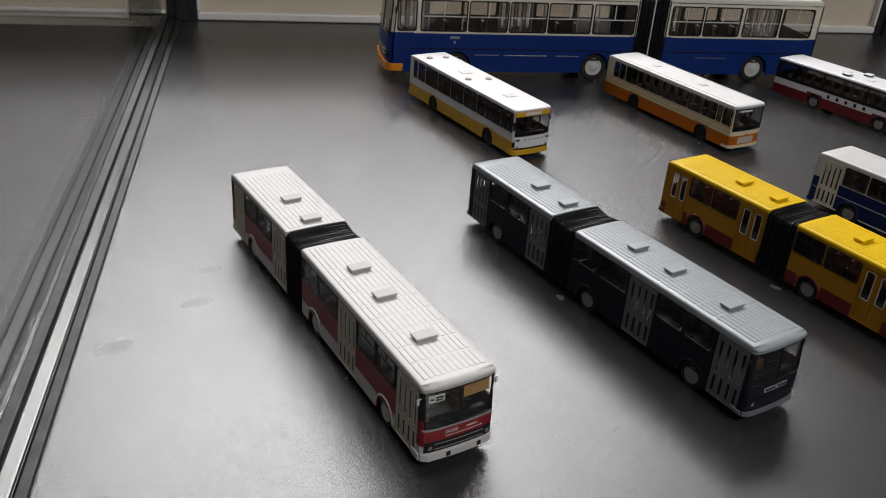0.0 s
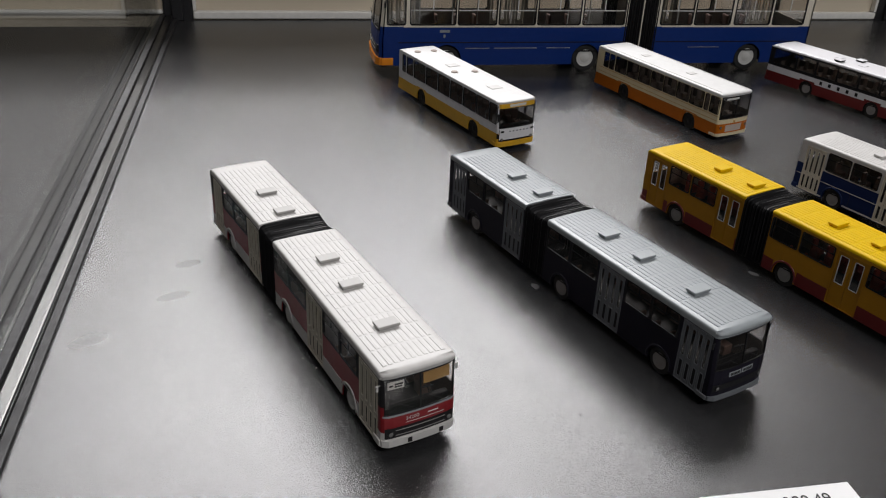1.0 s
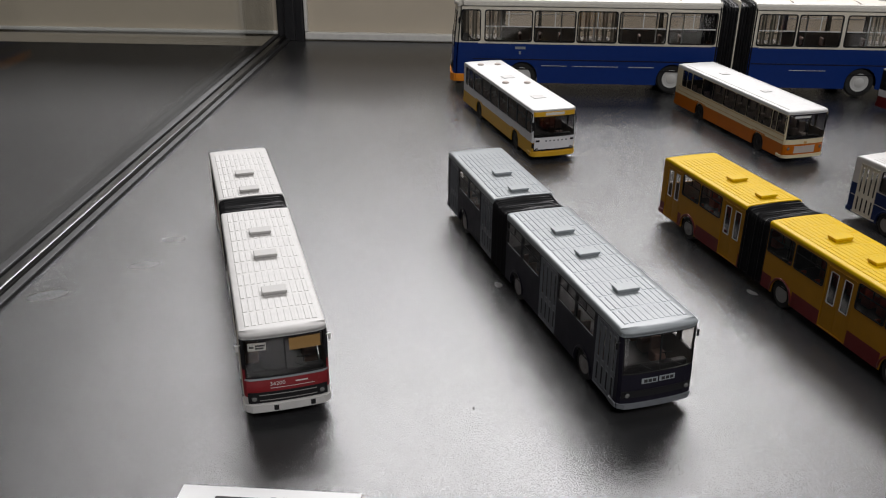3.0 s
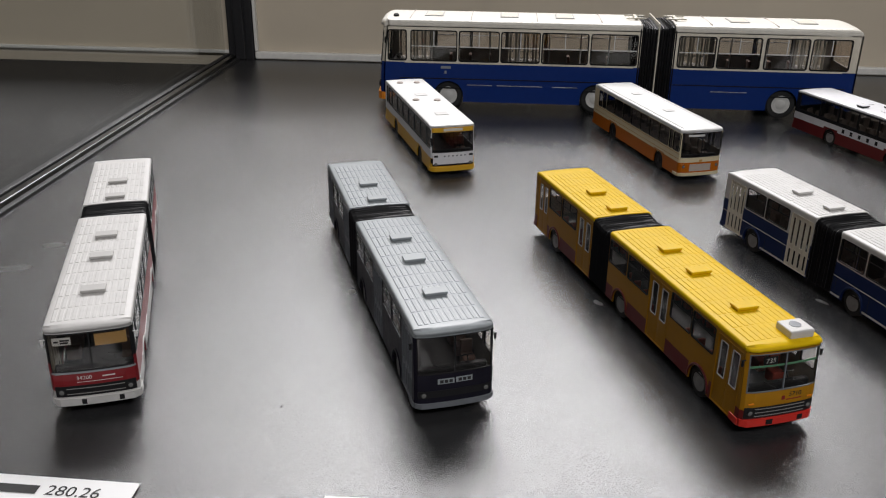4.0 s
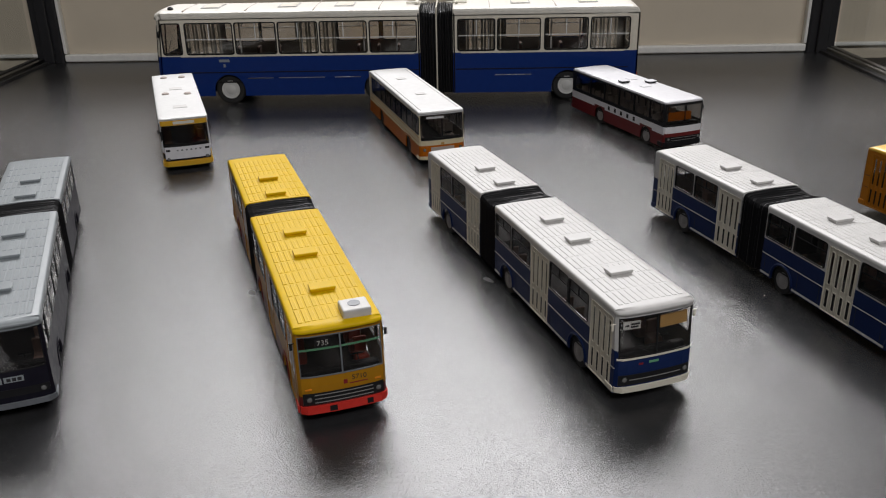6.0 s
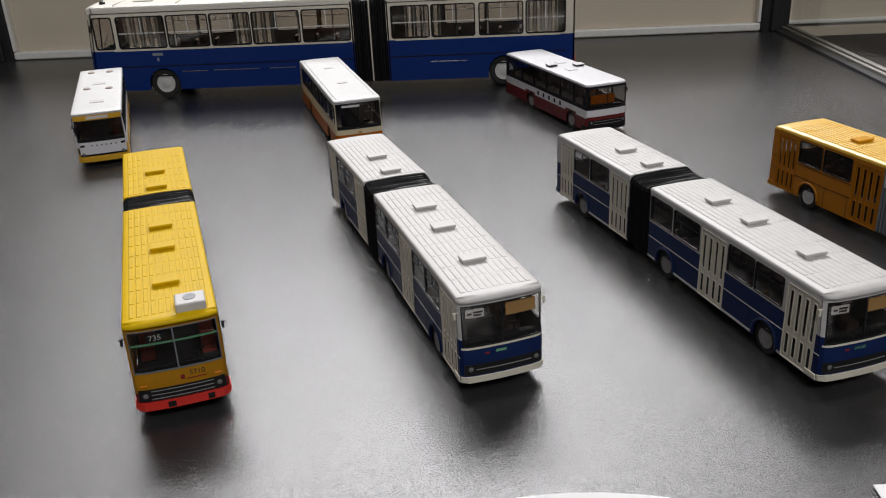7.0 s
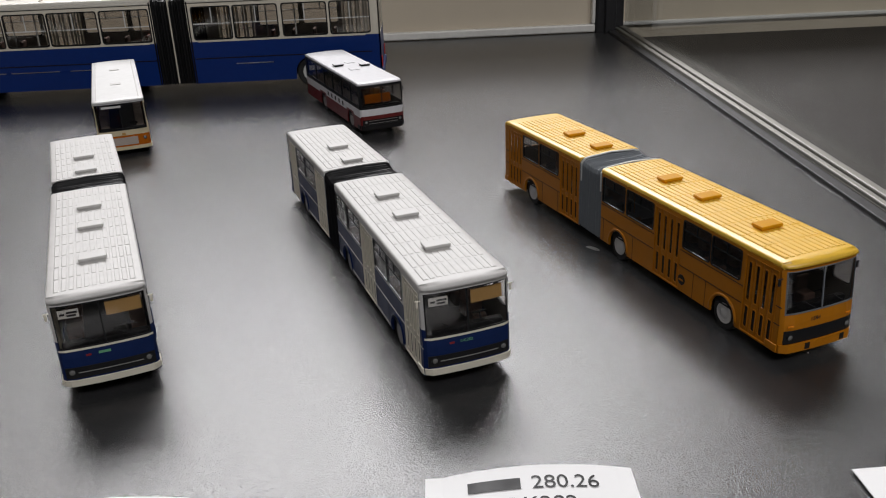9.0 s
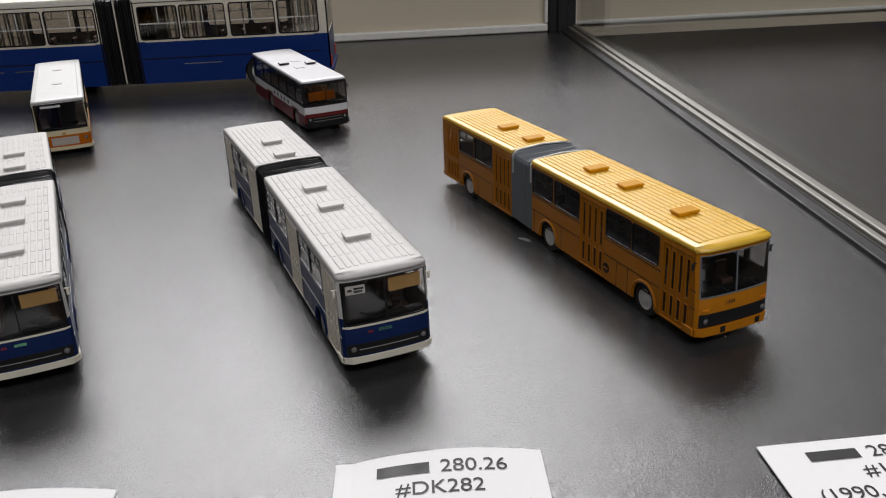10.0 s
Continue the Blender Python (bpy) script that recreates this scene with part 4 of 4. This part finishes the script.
# two blue and white buses
def blue_bus(m, bend, letters):
    r, f, rear = articulated("articulated_bus_model", m, bend, "blue and white articulated bus model with cream doors", S,
                             [(0, 19.6, BLUE), (19.6, 40, WHITE)], WHITE, WHITE, CREAM, BELLOW, CREAM, BLACK, GLASS, RIM, (7.4, 11.0, 1), trim_mat=CREAM, bump_z=(4.9, 6.8))
    trim_lines(S, r, f, -3, -103, [13.4], WHITE, None, 0.3, gaps=DOORS1)
    trim_lines(S, r, f, -120, -186, [13.4], WHITE, rear, 0.3, gaps=DOORS2)
    trim_lines(S, r, f, -3, -103, [5.0], WHITE, None, 0.8, gaps=DOORS1 + ARCH1)
    trim_lines(S, r, f, -120, -186, [5.0], WHITE, rear, 0.8, gaps=DOORS2 + ARCH2)
    window_edges(S, r, RIGHT1, 20.6, CHROME, None)
    window_edges(S, r, RIGHT2, 20.6, CHROME, rear)
    seams(S, r, (-37.5, -50.0, -69.0, -81.0, -101.0), 3.7, 13.2, INK, None)
    seams(S, r, (-137.5, -151.0), 3.7, 13.2, INK, rear)
    front_bars(S, r, f, [(-6.2, -4.7, 14.2, 14.8)], RED, "tiny red emblem")
    if letters:
        front_text(S, r, f, letters, 1.4, -0.9, 14.6, LETTERGREEN, "pale green fleet number")
    else:
        front_bars(S, r, f, [(-2.6, 0.8, 14.3, 15.1)], LETTERGREEN, "pale green bar of unreadable lettering")


blue_bus(pose(0.3719, 0.2322, 0, 0, 0, -69.97), 1.33, "")
blue_bus(pose(0.4797, 0.2282, 0, 0, 0, -71.18), 1.63, "DK282")

# ochre bus with grey bellows
O_ = Spec()
O_.joint, O_.rib, O_.gap = JOINT, 0.24, 0.18
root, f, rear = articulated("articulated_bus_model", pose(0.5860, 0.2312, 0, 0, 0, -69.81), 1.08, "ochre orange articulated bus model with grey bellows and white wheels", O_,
                            [(0, 40, ORANGE)], OCHRESHEEN, OCHREHATCH, ORANGE, GREYBELLOW, ORANGE, BLACK, DARKGLASS, WHITE, (7.4, 11.8, 0), visor=False, folds=10, indicator=True, screen_mat=GREYDOOR)
trim_lines(S, root, f, -3, -103, [19.4, 13.6], BLACK, None, 0.22, gaps=DOORS1)
trim_lines(S, root, f, -120, -186, [19.4, 13.6], BLACK, rear, 0.22, gaps=DOORS2)
window_edges(S, root, RIGHT1, 20.6, CHROME, None)
window_edges(S, root, RIGHT2, 20.6, CHROME, rear)
seams(S, root, (-37.5, -44.0, -80.5, -101.0), 3.7, 13.5, BLACK, None)
seams(S, root, (-137.5, -151.0), 3.7, 13.5, BLACK, rear)
end_hoops(S, root, (-104.0, -118.9), SIGNWHITE, None)
front_text(S, root, f, "1584", 1.9, -2.2, 14.5, INK, "black fleet number")
front_bars(S, root, f, [(-5.6, -3.8, 4.9, 7.0), (8.0, 9.8, 4.9, 7.0)], BLACK, "black bumper horns", "bumper_horn", 0.74)
badge = lathe(bmesh.new(), [(1.9, 0.05), (1.9, -0.15), (1.6, -0.2)], 20, at=(-50.2, -S.w, 8.6))
badge_ob = part("badge", scaled(badge, UNIT), BLACK, root, "round black emblem with an orange bar")
part("bar", scaled(box((-51.4, -S.w - 0.3, 8.3), (-49.0, -S.w - 0.15, 8.9)), UNIT), ORANGE, badge_ob)

# large blue and cream bus across the back
B = Spec()
B.joint, B.k, B.ends, B.axles = JOINT, 1.94, (-186.5,), (-28.6, -87.2, -160.0)
B.ze, B.crown, B.nose, B.zb = 33.0, 35.8, -0.3, 3.4
B.pleat = 0.35
root, f, rear = articulated("large_articulated_bus_model", pose(0.0785, 0.6672, 0, 0, 0, 180), 0.0, "large blue and cream articulated bus model with black bellows", B,
                            [(0, 18.9, BIGBLUE), (18.9, 40, CREAM)], CREAMROOF, CREAMROOF, CREAM, BELLOW, AMBERLAMP, BLACK, GLASS, PALERIM, (8.4, 11.4, 2), ribbed=False, bar_mat=SIGNWHITE, bump_z=(3.6, 6.6), slider=-0.02, tail=-116.0, wz=(19.6, 31.4),
                            left2=[(-132.0, -117.8), (-149.2, -132.9), (-167.2, -150.8), (-183.0, -168.3)], visor=False, hatches=(), folds=14,
                            inner_mat=INSIDEPALE, seat_mat=SEAT)

for a, b in ((-9, -103), (-117, -183)):
    trim_lines(B, root, f, a, b, [12.6], BLACK, None, 0.35)
    trim_lines(B, root, f, a - 2, b + 2, [18.9], CREAM, None, 0.5)
for a, b in ((-36, -46), (-48, -66), (-70, -80), (-132, -146)):
    bm = bmesh.new()
    block(bm, (b, B.w - 0.05, 10.1), (a, B.w + 0.16, 10.4), 0.05)
    part("flap_edge", scaled(bm, B.k * UNIT), CHROME, root, "bright edge of a side flap")
for x in (-22, -52, -74, -142, -168):
    hatch(B, root, x, CREAM, None, (6.4, 10.0, 0.5))
    bm = bmesh.new()
    for lo, hi in (((-3.7, -5.5), (-3.2, 5.5)), ((3.2, -5.5), (3.7, 5.5)), ((-3.2, -5.5), (3.2, -5.0)), ((-3.2, 5.0), (3.2, 5.5))):
        block(bm, (x + lo[0], lo[1], B.crown - 0.5), (x + hi[0], hi[1], B.crown + 0.22), 0.08)
    part("hatch_frame", scaled(bm, B.k * UNIT), HATCHGREY, root, "grey frame of a roof hatch")
for x in (-13, -37, -63, -88, -130, -155):
    bm = bmesh.new()
    block(bm, (x - 0.15, -B.w + 2.0, B.crown - 0.3), (x + 0.15, B.w - 2.0, B.crown + 0.02))
    part("roof_seam", scaled(bm, B.k * UNIT), SEATLIGHT, root, "thin seam across the roof")
bm = bmesh.new()
block(bm, (-110.05, -B.w - 0.2, B.zb + 0.4), (-109.45, B.w + 0.25, B.crown + 0.3), 0.3)
part("bellows_hoop", scaled(bm, B.k * UNIT), CREAM, root, "cream hoop round the middle of the bellows")
for x in (-102.0, -117.5):
    bm = bmesh.new()
    for y in (-3.0, 4.0):
        block(bm, (x - 4.0, y - 0.35, B.crown + 0.3), (x + 4.0, y + 0.35, B.crown + 0.9), 0.2)
        block(bm, (x - 0.5, y - 0.5, B.crown - 0.4), (x + 0.5, y + 0.5, B.crown + 0.6), 0.15)
    block(bm, (x - 0.6, -4.0, B.crown + 0.35), (x + 0.6, 5.0, B.crown + 1.0), 0.2)
    part("roof_joint", scaled(bm, B.k * UNIT), CREAM, root, "cream linkage over the bellows")
bm = bmesh.new()
lathe(bm, [(1.1, B.crown - 0.3), (1.1, B.crown + 0.5), (0.6, B.crown + 0.9)], 14, axis="Z", at=(-7.0, 7.0, 0))
part("roof_lamp", scaled(bm, B.k * UNIT), BLACK, root, "small dark roof lamp")
bm = bmesh.new()
for a, b in ((-29.5, -25.5),):
    block(bm, (a, B.w - 0.05, 16.6), (b, B.w + 0.08, 17.6))
    block(bm, (a + 1.7, B.w - 0.05, 14.6), (b - 1.5, B.w + 0.08, 15.8))
part("lettering", scaled(bm, B.k * UNIT), GREYROOF, root, "pale bars of unreadable side lettering")
for s in range(-6, 7):
    x = -20 - (s + 6) * 12.2
    if -121 < x < -103:
        continue
    bm = bmesh.new()
    lathe(bm, [(0.3, 9.0), (0.3, 31.0)], 8, axis="Z", at=(x, 4.5 if s % 2 else -3.5, 0))
    part("grab_pole", scaled(bm, B.k * UNIT), SIGNWHITE, root, "pale upright grab pole")


def rigid(name, m, label, sp, bands, roof_mat, frame_mat, glass_mat, rim_mat, wins, wz, bumper_mat, grille, screen, seat_mat, post, bump_z, rake=1.2, lamp_z=9.6, inner_mat=None, grille_mat=None, screen_mat=None, group="solo model buses in the back row"):
    """A bus in one piece."""
    root = thing(name, m, label, "model bus", group)
    f, k = front_curve(sp, rake), sp.k * UNIT
    sp.joint = None
    inner = inner_mat or INSIDE
    section(sp, root, "body", f, 0.0, sp.ends[0], [], wins, wins, sp.axles, bands, True, True, None, frame_mat, glass_mat, frame_mat, 4, False, wz, False, inner)
    part("roof", scaled(roof_mesh(sp, f, 0.0, sp.ends[0], True, 0.4), k), roof_mat, root)
    nose(sp, root, f, bands, None, frame_mat, glass_mat, screen, bumper_mat, grille, post, lamp_z, bump_z=bump_z, inner_mat=inner, grille_mat=grille_mat, screen_mat=screen_mat)
    for ax in sp.axles:
        for s in (-1, 1):
            wheel(sp, root, ax, s, rim_mat)
    underside(sp, root, 0.0, sp.ends[0], None, sp.axles)
    seats(sp, root, -12.0, sp.ends[0] + 2, seat_mat, None, step=8.6, top=11.0, floor_z=9.0)
    return root, f


# white and golden yellow city bus
D = Spec()
D.nose, D.zb = -0.3, 3.2
D.ends, D.axles, D.ze, D.crown, D.w = (-131.0,), (-29.5, -97.5), 30.7, 31.9, 13.9
wins = [(-12.0, -3.2), (-27.0, -12.7), (-43.0, -27.7), (-59.0, -44.0), (-75.0, -60.0), (-91.5, -76.0), (-108.6, -92.5), (-119.0, -110.0), (-125.5, -120.8)]
root, f = rigid("city_bus_model", pose(0.1485, 0.479, 0, 0, 0, -70.0), "white city bus model with golden yellow skirt and dark windows", D,
                [(0, 11.6, GOLD), (11.6, 40, COACHWHITE)], BRIGHTWHITE, BLACK, DARKGLASS, BLACK, wins, (17.2, 29.4), GOLD, (6.5, 8.6, 0), (15.0, 27.2), SEAT, False, (3.2, 5.8), lamp_z=7.6)
front_bars(D, root, f, [(-13.2, 13.2, 27.4, 30.2)], GOLD, "golden yellow header over the windscreen", "header")
front_bars(D, root, f, [(-6, 6, 28.0, 29.6)], SIGNWHITE, "pale destination box", "destination_box", 0.12)
front_bars(D, root, f, [(-12.6, 13.2, 7.6, 14.6)], COACHWHITE, "white panel under the windscreen", "front_panel", 0.1)
front_bars(D, root, f, [(-6 + 2.6 * i, -5.0 + 2.6 * i, 12.3, 13.1) for i in range(6)], GREYDOOR, "row of small grey bars of lettering", off=0.22)
front_bars(D, root, f, [(-12.0, -9.6, 12.2, 13.4), (10.2, 12.6, 12.2, 13.4)], BLACK, "dark front emblem", "emblem", 0.22)
front_bars(D, root, f, [(-13.8, -12.6, 8.2, 24.0)], BLACK, "dark front pillar", "pillar")
for x, y in ((-118, -6), (-116, 6), (-66, -7), (-62, 6.5)):
    bm = lathe(bmesh.new(), [(2.3, -0.3), (2.3, 0.5), (1.7, 1.0), (0.3, 1.15)], 20, axis="Z", at=(x, y, D.crown - 0.15))
    part("roof_vent", scaled(bm, UNIT), SEATLIGHT, root, "round roof vent")
for x in (-80, -28):
    hatch(D, root, x, WHITE, None, (6.5, 8.0, 0.45))

# cream and orange coach
E_ = Spec()
E_.nose = -0.3
E_.ends, E_.axles, E_.ze, E_.crown, E_.w, E_.zb = (-129.0,), (-27.0, -95.5), 30.6, 32.2, 13.9, 3.0
E_.frame_w = 0.4
wins = [(-10.8, -2.6), (-15.6, -12.0)] + [(-29.1 - 13.1 * i, -16.9 - 13.1 * i) for i in range(7)] + [(-114.6, -109.0), (-121.0, -115.6)]
root, f = rigid("coach_model", pose(0.2985, 0.4862, 0, 0, 0, -71.3), "cream coach model with orange skirt and white ridged roof", E_,
                [(0, 11.6, COACHORANGE), (11.6, 29.6, COACHCREAM), (29.6, 40, BRIGHTWHITE)], BRIGHTWHITE, BLACK, DARKGLASS, BLACK, wins, (18.0, 29.0), COACHCREAM, (6.1, 10.5, 0), (14.8, 29.8), SEATLIGHT, True, (3.4, 5.2), rake=0.6, lamp_z=9.2, grille_mat=SEATLIGHT, screen_mat=BLACK)
trim_lines(E_, root, f, -2, -125.5, [11.6, 13.8, 16.8], VISOR, None, 0.3)
bm = bmesh.new()
for s in (-1, 1):
    block(bm, (-122.0, s * 11.4 - 0.35, E_.crown - 0.9), (-5.0, s * 11.4 + 0.35, E_.crown + 0.05), 0.2)
part("roof_ridge", scaled(bm, UNIT), WHITE, root, "pair of ridges along the roof")
for x in (-92, -45):
    hatch(E_, root, x, WHITE, None, (4.6, 6.0, 0.5))
front_bars(E_, root, f, [(-13.6, -7.2, 5.8, 10.6), (7.2, 13.6, 5.8, 10.6)], COACHORANGE, "orange front corner", "corner_panel", 0.2)
front_bars(E_, root, f, [(-13.0, 13.0, 13.6, 14.6)], COACHCREAM, "raised cream belt", "belt")
front_bars(E_, root, f, [(-1.0, 1.0, 11.8, 13.2)], VISOR, "small emblem", "emblem")
front_bars(E_, root, f, [(-9.5, 1.0, 27.6, 28.8)], SIGNWHITE, "pale destination strip", "destination_box", 0.05)

# red and white coach
I_ = Spec()
I_.nose, I_.zb = -0.3, 3.2
I_.ends, I_.axles, I_.ze, I_.crown, I_.w = (-114.0,), (-21.0, -76.5), 29.6, 31.4, 13.6
wins = [(-17.5, -2.8), (-35.0, -18.0), (-53.0, -35.5), (-71.0, -53.5), (-89.0, -71.5), (-110.0, -89.5)]
root, f = rigid("coach_model", pose(0.445, 0.5065, 0, 0, 0, -67.6), "dark red and white coach model with black windows and white roof", I_,
                [(0, 10.8, DARKRED), (10.8, 15.6, COACHWHITE), (15.6, 40, BLACK)], COACHWHITE, BLACK, DARKGLASS, RIM, wins, (17.6, 28.6), BLACK, (6.2, 9.4, 2), (16.6, 28.4), SEATLIGHT, True, (3.6, 6.2), rake=0.8, lamp_z=8.0)
bm = bmesh.new()
for i in range(5):
    block(bm, (-35.7 - i * 7.5, -I_.w - 0.1, 11.9), (-33.5 - i * 7.5, -I_.w + 0.05, 14.5))
part("lettering", scaled(bm, UNIT), BLACK, root, "row of five dark bars of lettering")
front_bars(I_, root, f, [(-13.2, 13.2, 9.4, 11.6)], DARKRED, "red front band", "belt")
for x, y, mt in ((-58, -7.5, BLACK), (-50, 7.5, BLACK), (-64, 2, COACHWHITE), (-42, -2, COACHWHITE)):
    hatch(I_, root, x, mt, None, (5.5, 6.0, 1.3 if mt is BLACK else 0.5), y)
    if mt is BLACK:
        bm = bmesh.new()
        block(bm, (x - 2.9, y - 3.1, I_.crown + 1.0), (x + 2.9, y + 3.1, I_.crown + 1.45), 0.2)
        part("hatch_lid", scaled(bm, UNIT), COACHWHITE, root, "white lid of a raised roof hatch")


bm = bmesh.new()
strip(bm, f, -9.5, 6.5, 18.4, 23.6, -3.2, -2.8, 6)
part("curtain", scaled(bm, UNIT), COACHORANGE, root, "amber curtain behind the windscreen")

# ---- paper cards in front of the buses ----
def card(x0, x1, y1, lines, turn=0.0, curl=0.0):
    """A small printed card that lies on the board; lines: text, shift, size."""
    w, h = x1 - x0, 0.034
    root = thing("paper_card", pose((x0 + x1) / 2, y1, 0.0006, 0, 0, turn), "small white printed paper card lying on the black board", "card", "printed cards")
    n = 12

    def lift(u, v):
        return curl * (1 - (2 * u / w - 0.15) ** 2) * max(0.0, 1 + v / h) if curl else 0.0

    bm = bmesh.new()
    grid = [[[bm.verts.new((u, v, max(0, lift(u, v)) + dz)) for v in (-h, -h * 0.6, -h * 0.3, 0)] for u in [w * (i / n - 0.5) for i in range(n + 1)]] for dz in (0.0, 0.0003)]
    for g in grid:
        for a, b in zip(g, g[1:]):
            for j in range(3):
                bm.faces.new((a[j], b[j], b[j + 1], a[j + 1]))
    lo, hi = grid
    for i in range(n):
        for j in (0, 3):
            bm.faces.new((lo[i][j], lo[i + 1][j], hi[i + 1][j], hi[i][j]))
    for i in (0, n):
        for j in range(3):
            bm.faces.new((lo[i][j], lo[i][j + 1], hi[i][j + 1], hi[i][j]))
    part("sheet", bm, PAPER, root)
    for text, u, v, size, bar in lines:
        ink = writing("printing", text, size, root, pose(u, v, 0.00045), INK, "black printed characters")
        for vert in ink.data.vertices:
            vert.co.z += max(0, lift(u + vert.co.x, v + vert.co.y))
        if bar:
            bm = bmesh.new()
            steps = 6
            for i in range(steps):
                a, b = (bar[0] + (bar[1] - bar[0]) * q / steps for q in (i, i + 1))
                quad = [(a, v - size * 0.3), (b, v - size * 0.3), (b, v + size * 0.3), (a, v + size * 0.3)]
                bm.faces.new([bm.verts.new((p, q, max(0, lift(p, q)) + 0.0005)) for p, q in quad])
            part("bar", bm, INK, root, "black bar in place of a printed word")


def rows_for(number, code, last, last_bar=None):
    out = [(number, 0.0085, -0.0062, 0.0062, (-0.0155, -0.0025)), (code, 0.0, -0.0132, 0.0062, None)]
    if last:
        out.append((last, 0.012 if last_bar else -0.012, -0.0205, 0.006, last_bar))
    return out


card(0.0205, 0.0735, 0.178, rows_for("280.26", "#34200", "(1982,"), -1.0)
card(0.130, 0.183, 0.177, rows_for("280.49", "#04-79", ""), 0.0)
card(0.3595, 0.4115, 0.1785, rows_for("280.26", "#DK", ""), 0.0, 0.003)
card(0.465, 0.517, 0.1825, rows_for("280.26", "#DK282", "Kraków)", (-0.0165, -0.0005)), -1.0, 0.003)
card(0.5715, 0.6235, 0.179, rows_for("280.26", "#15", "(1990,", None), 2.0)


# low pale blobs beside the joints of four buses
def pale_spot(m, seed):
    bm, rows = bmesh.new(), []
    for q, h in ((1.0, 0.0), (0.85, 0.09), (0.5, 0.15), (0.1, 0.17)):
        row = []
        for i in range(16):
            a = i * math.pi / 8
            r = q * (1 + 0.16 * math.sin(2 * a + seed) + 0.1 * math.sin(3 * a + 2 * seed))
            row.append(bm.verts.new((3.0 * r * math.cos(a) * UNIT, 1.4 * r * math.sin(a) * UNIT, h * UNIT)))
        rows.append(row)
    for p, q in zip(rows, rows[1:]):
        for i in range(16):
            bm.faces.new((p[i], p[(i + 1) % 16], q[(i + 1) % 16], q[i])).smooth = True
    bm.faces.new(rows[-1])
    bm.faces.new(rows[0])
    spot = part("pale_spot", bm, PALESPOT, None, "", m @ pose(0, 0, 0.00002, 0, 0, 9 * (seed % 5) - 18))
    tagged(spot, "small flat pale spot on the black board", "glue spot", "glue spots")


for n, (bx, by, turn) in enumerate(((0.1661, 0.2221, -69.5), (0.2734, 0.2215, -70.09), (0.3719, 0.2322, -69.97), (0.5860, 0.2312, -69.81))):
    pale_spot(pose(bx, by, 0, 0, 0, turn) @ pose(-0.104, -0.0165, 0), 11 + n)

# dust on the board
bm = bmesh.new()
for i in range(70):
    x, y = random.uniform(X0 + 0.01, X1 - 0.01), random.uniform(0.12, 0.8)
    r = random.uniform(0.00012, 0.0003)
    bmesh.ops.create_icosphere(bm, subdivisions=1, radius=r, matrix=pose(x, y, r * 0.6) @ Matrix.Diagonal((1, random.uniform(0.6, 1.6), 0.7, 1)))
tagged(part("dust", bm, SEATLIGHT, None), "scattered pale dust specks on the board", "dust", kind="stuff")
bm = bmesh.new()
for x, y, r in ((0.0407, 0.3196, 0.0003), (0.1054, 0.2228, 0.0004)):
    bmesh.ops.create_icosphere(bm, subdivisions=1, radius=r, matrix=pose(x, y, r * 0.5))
tagged(part("crumbs", bm, BLACK, None), "dark crumbs on the board", "dust", kind="stuff")
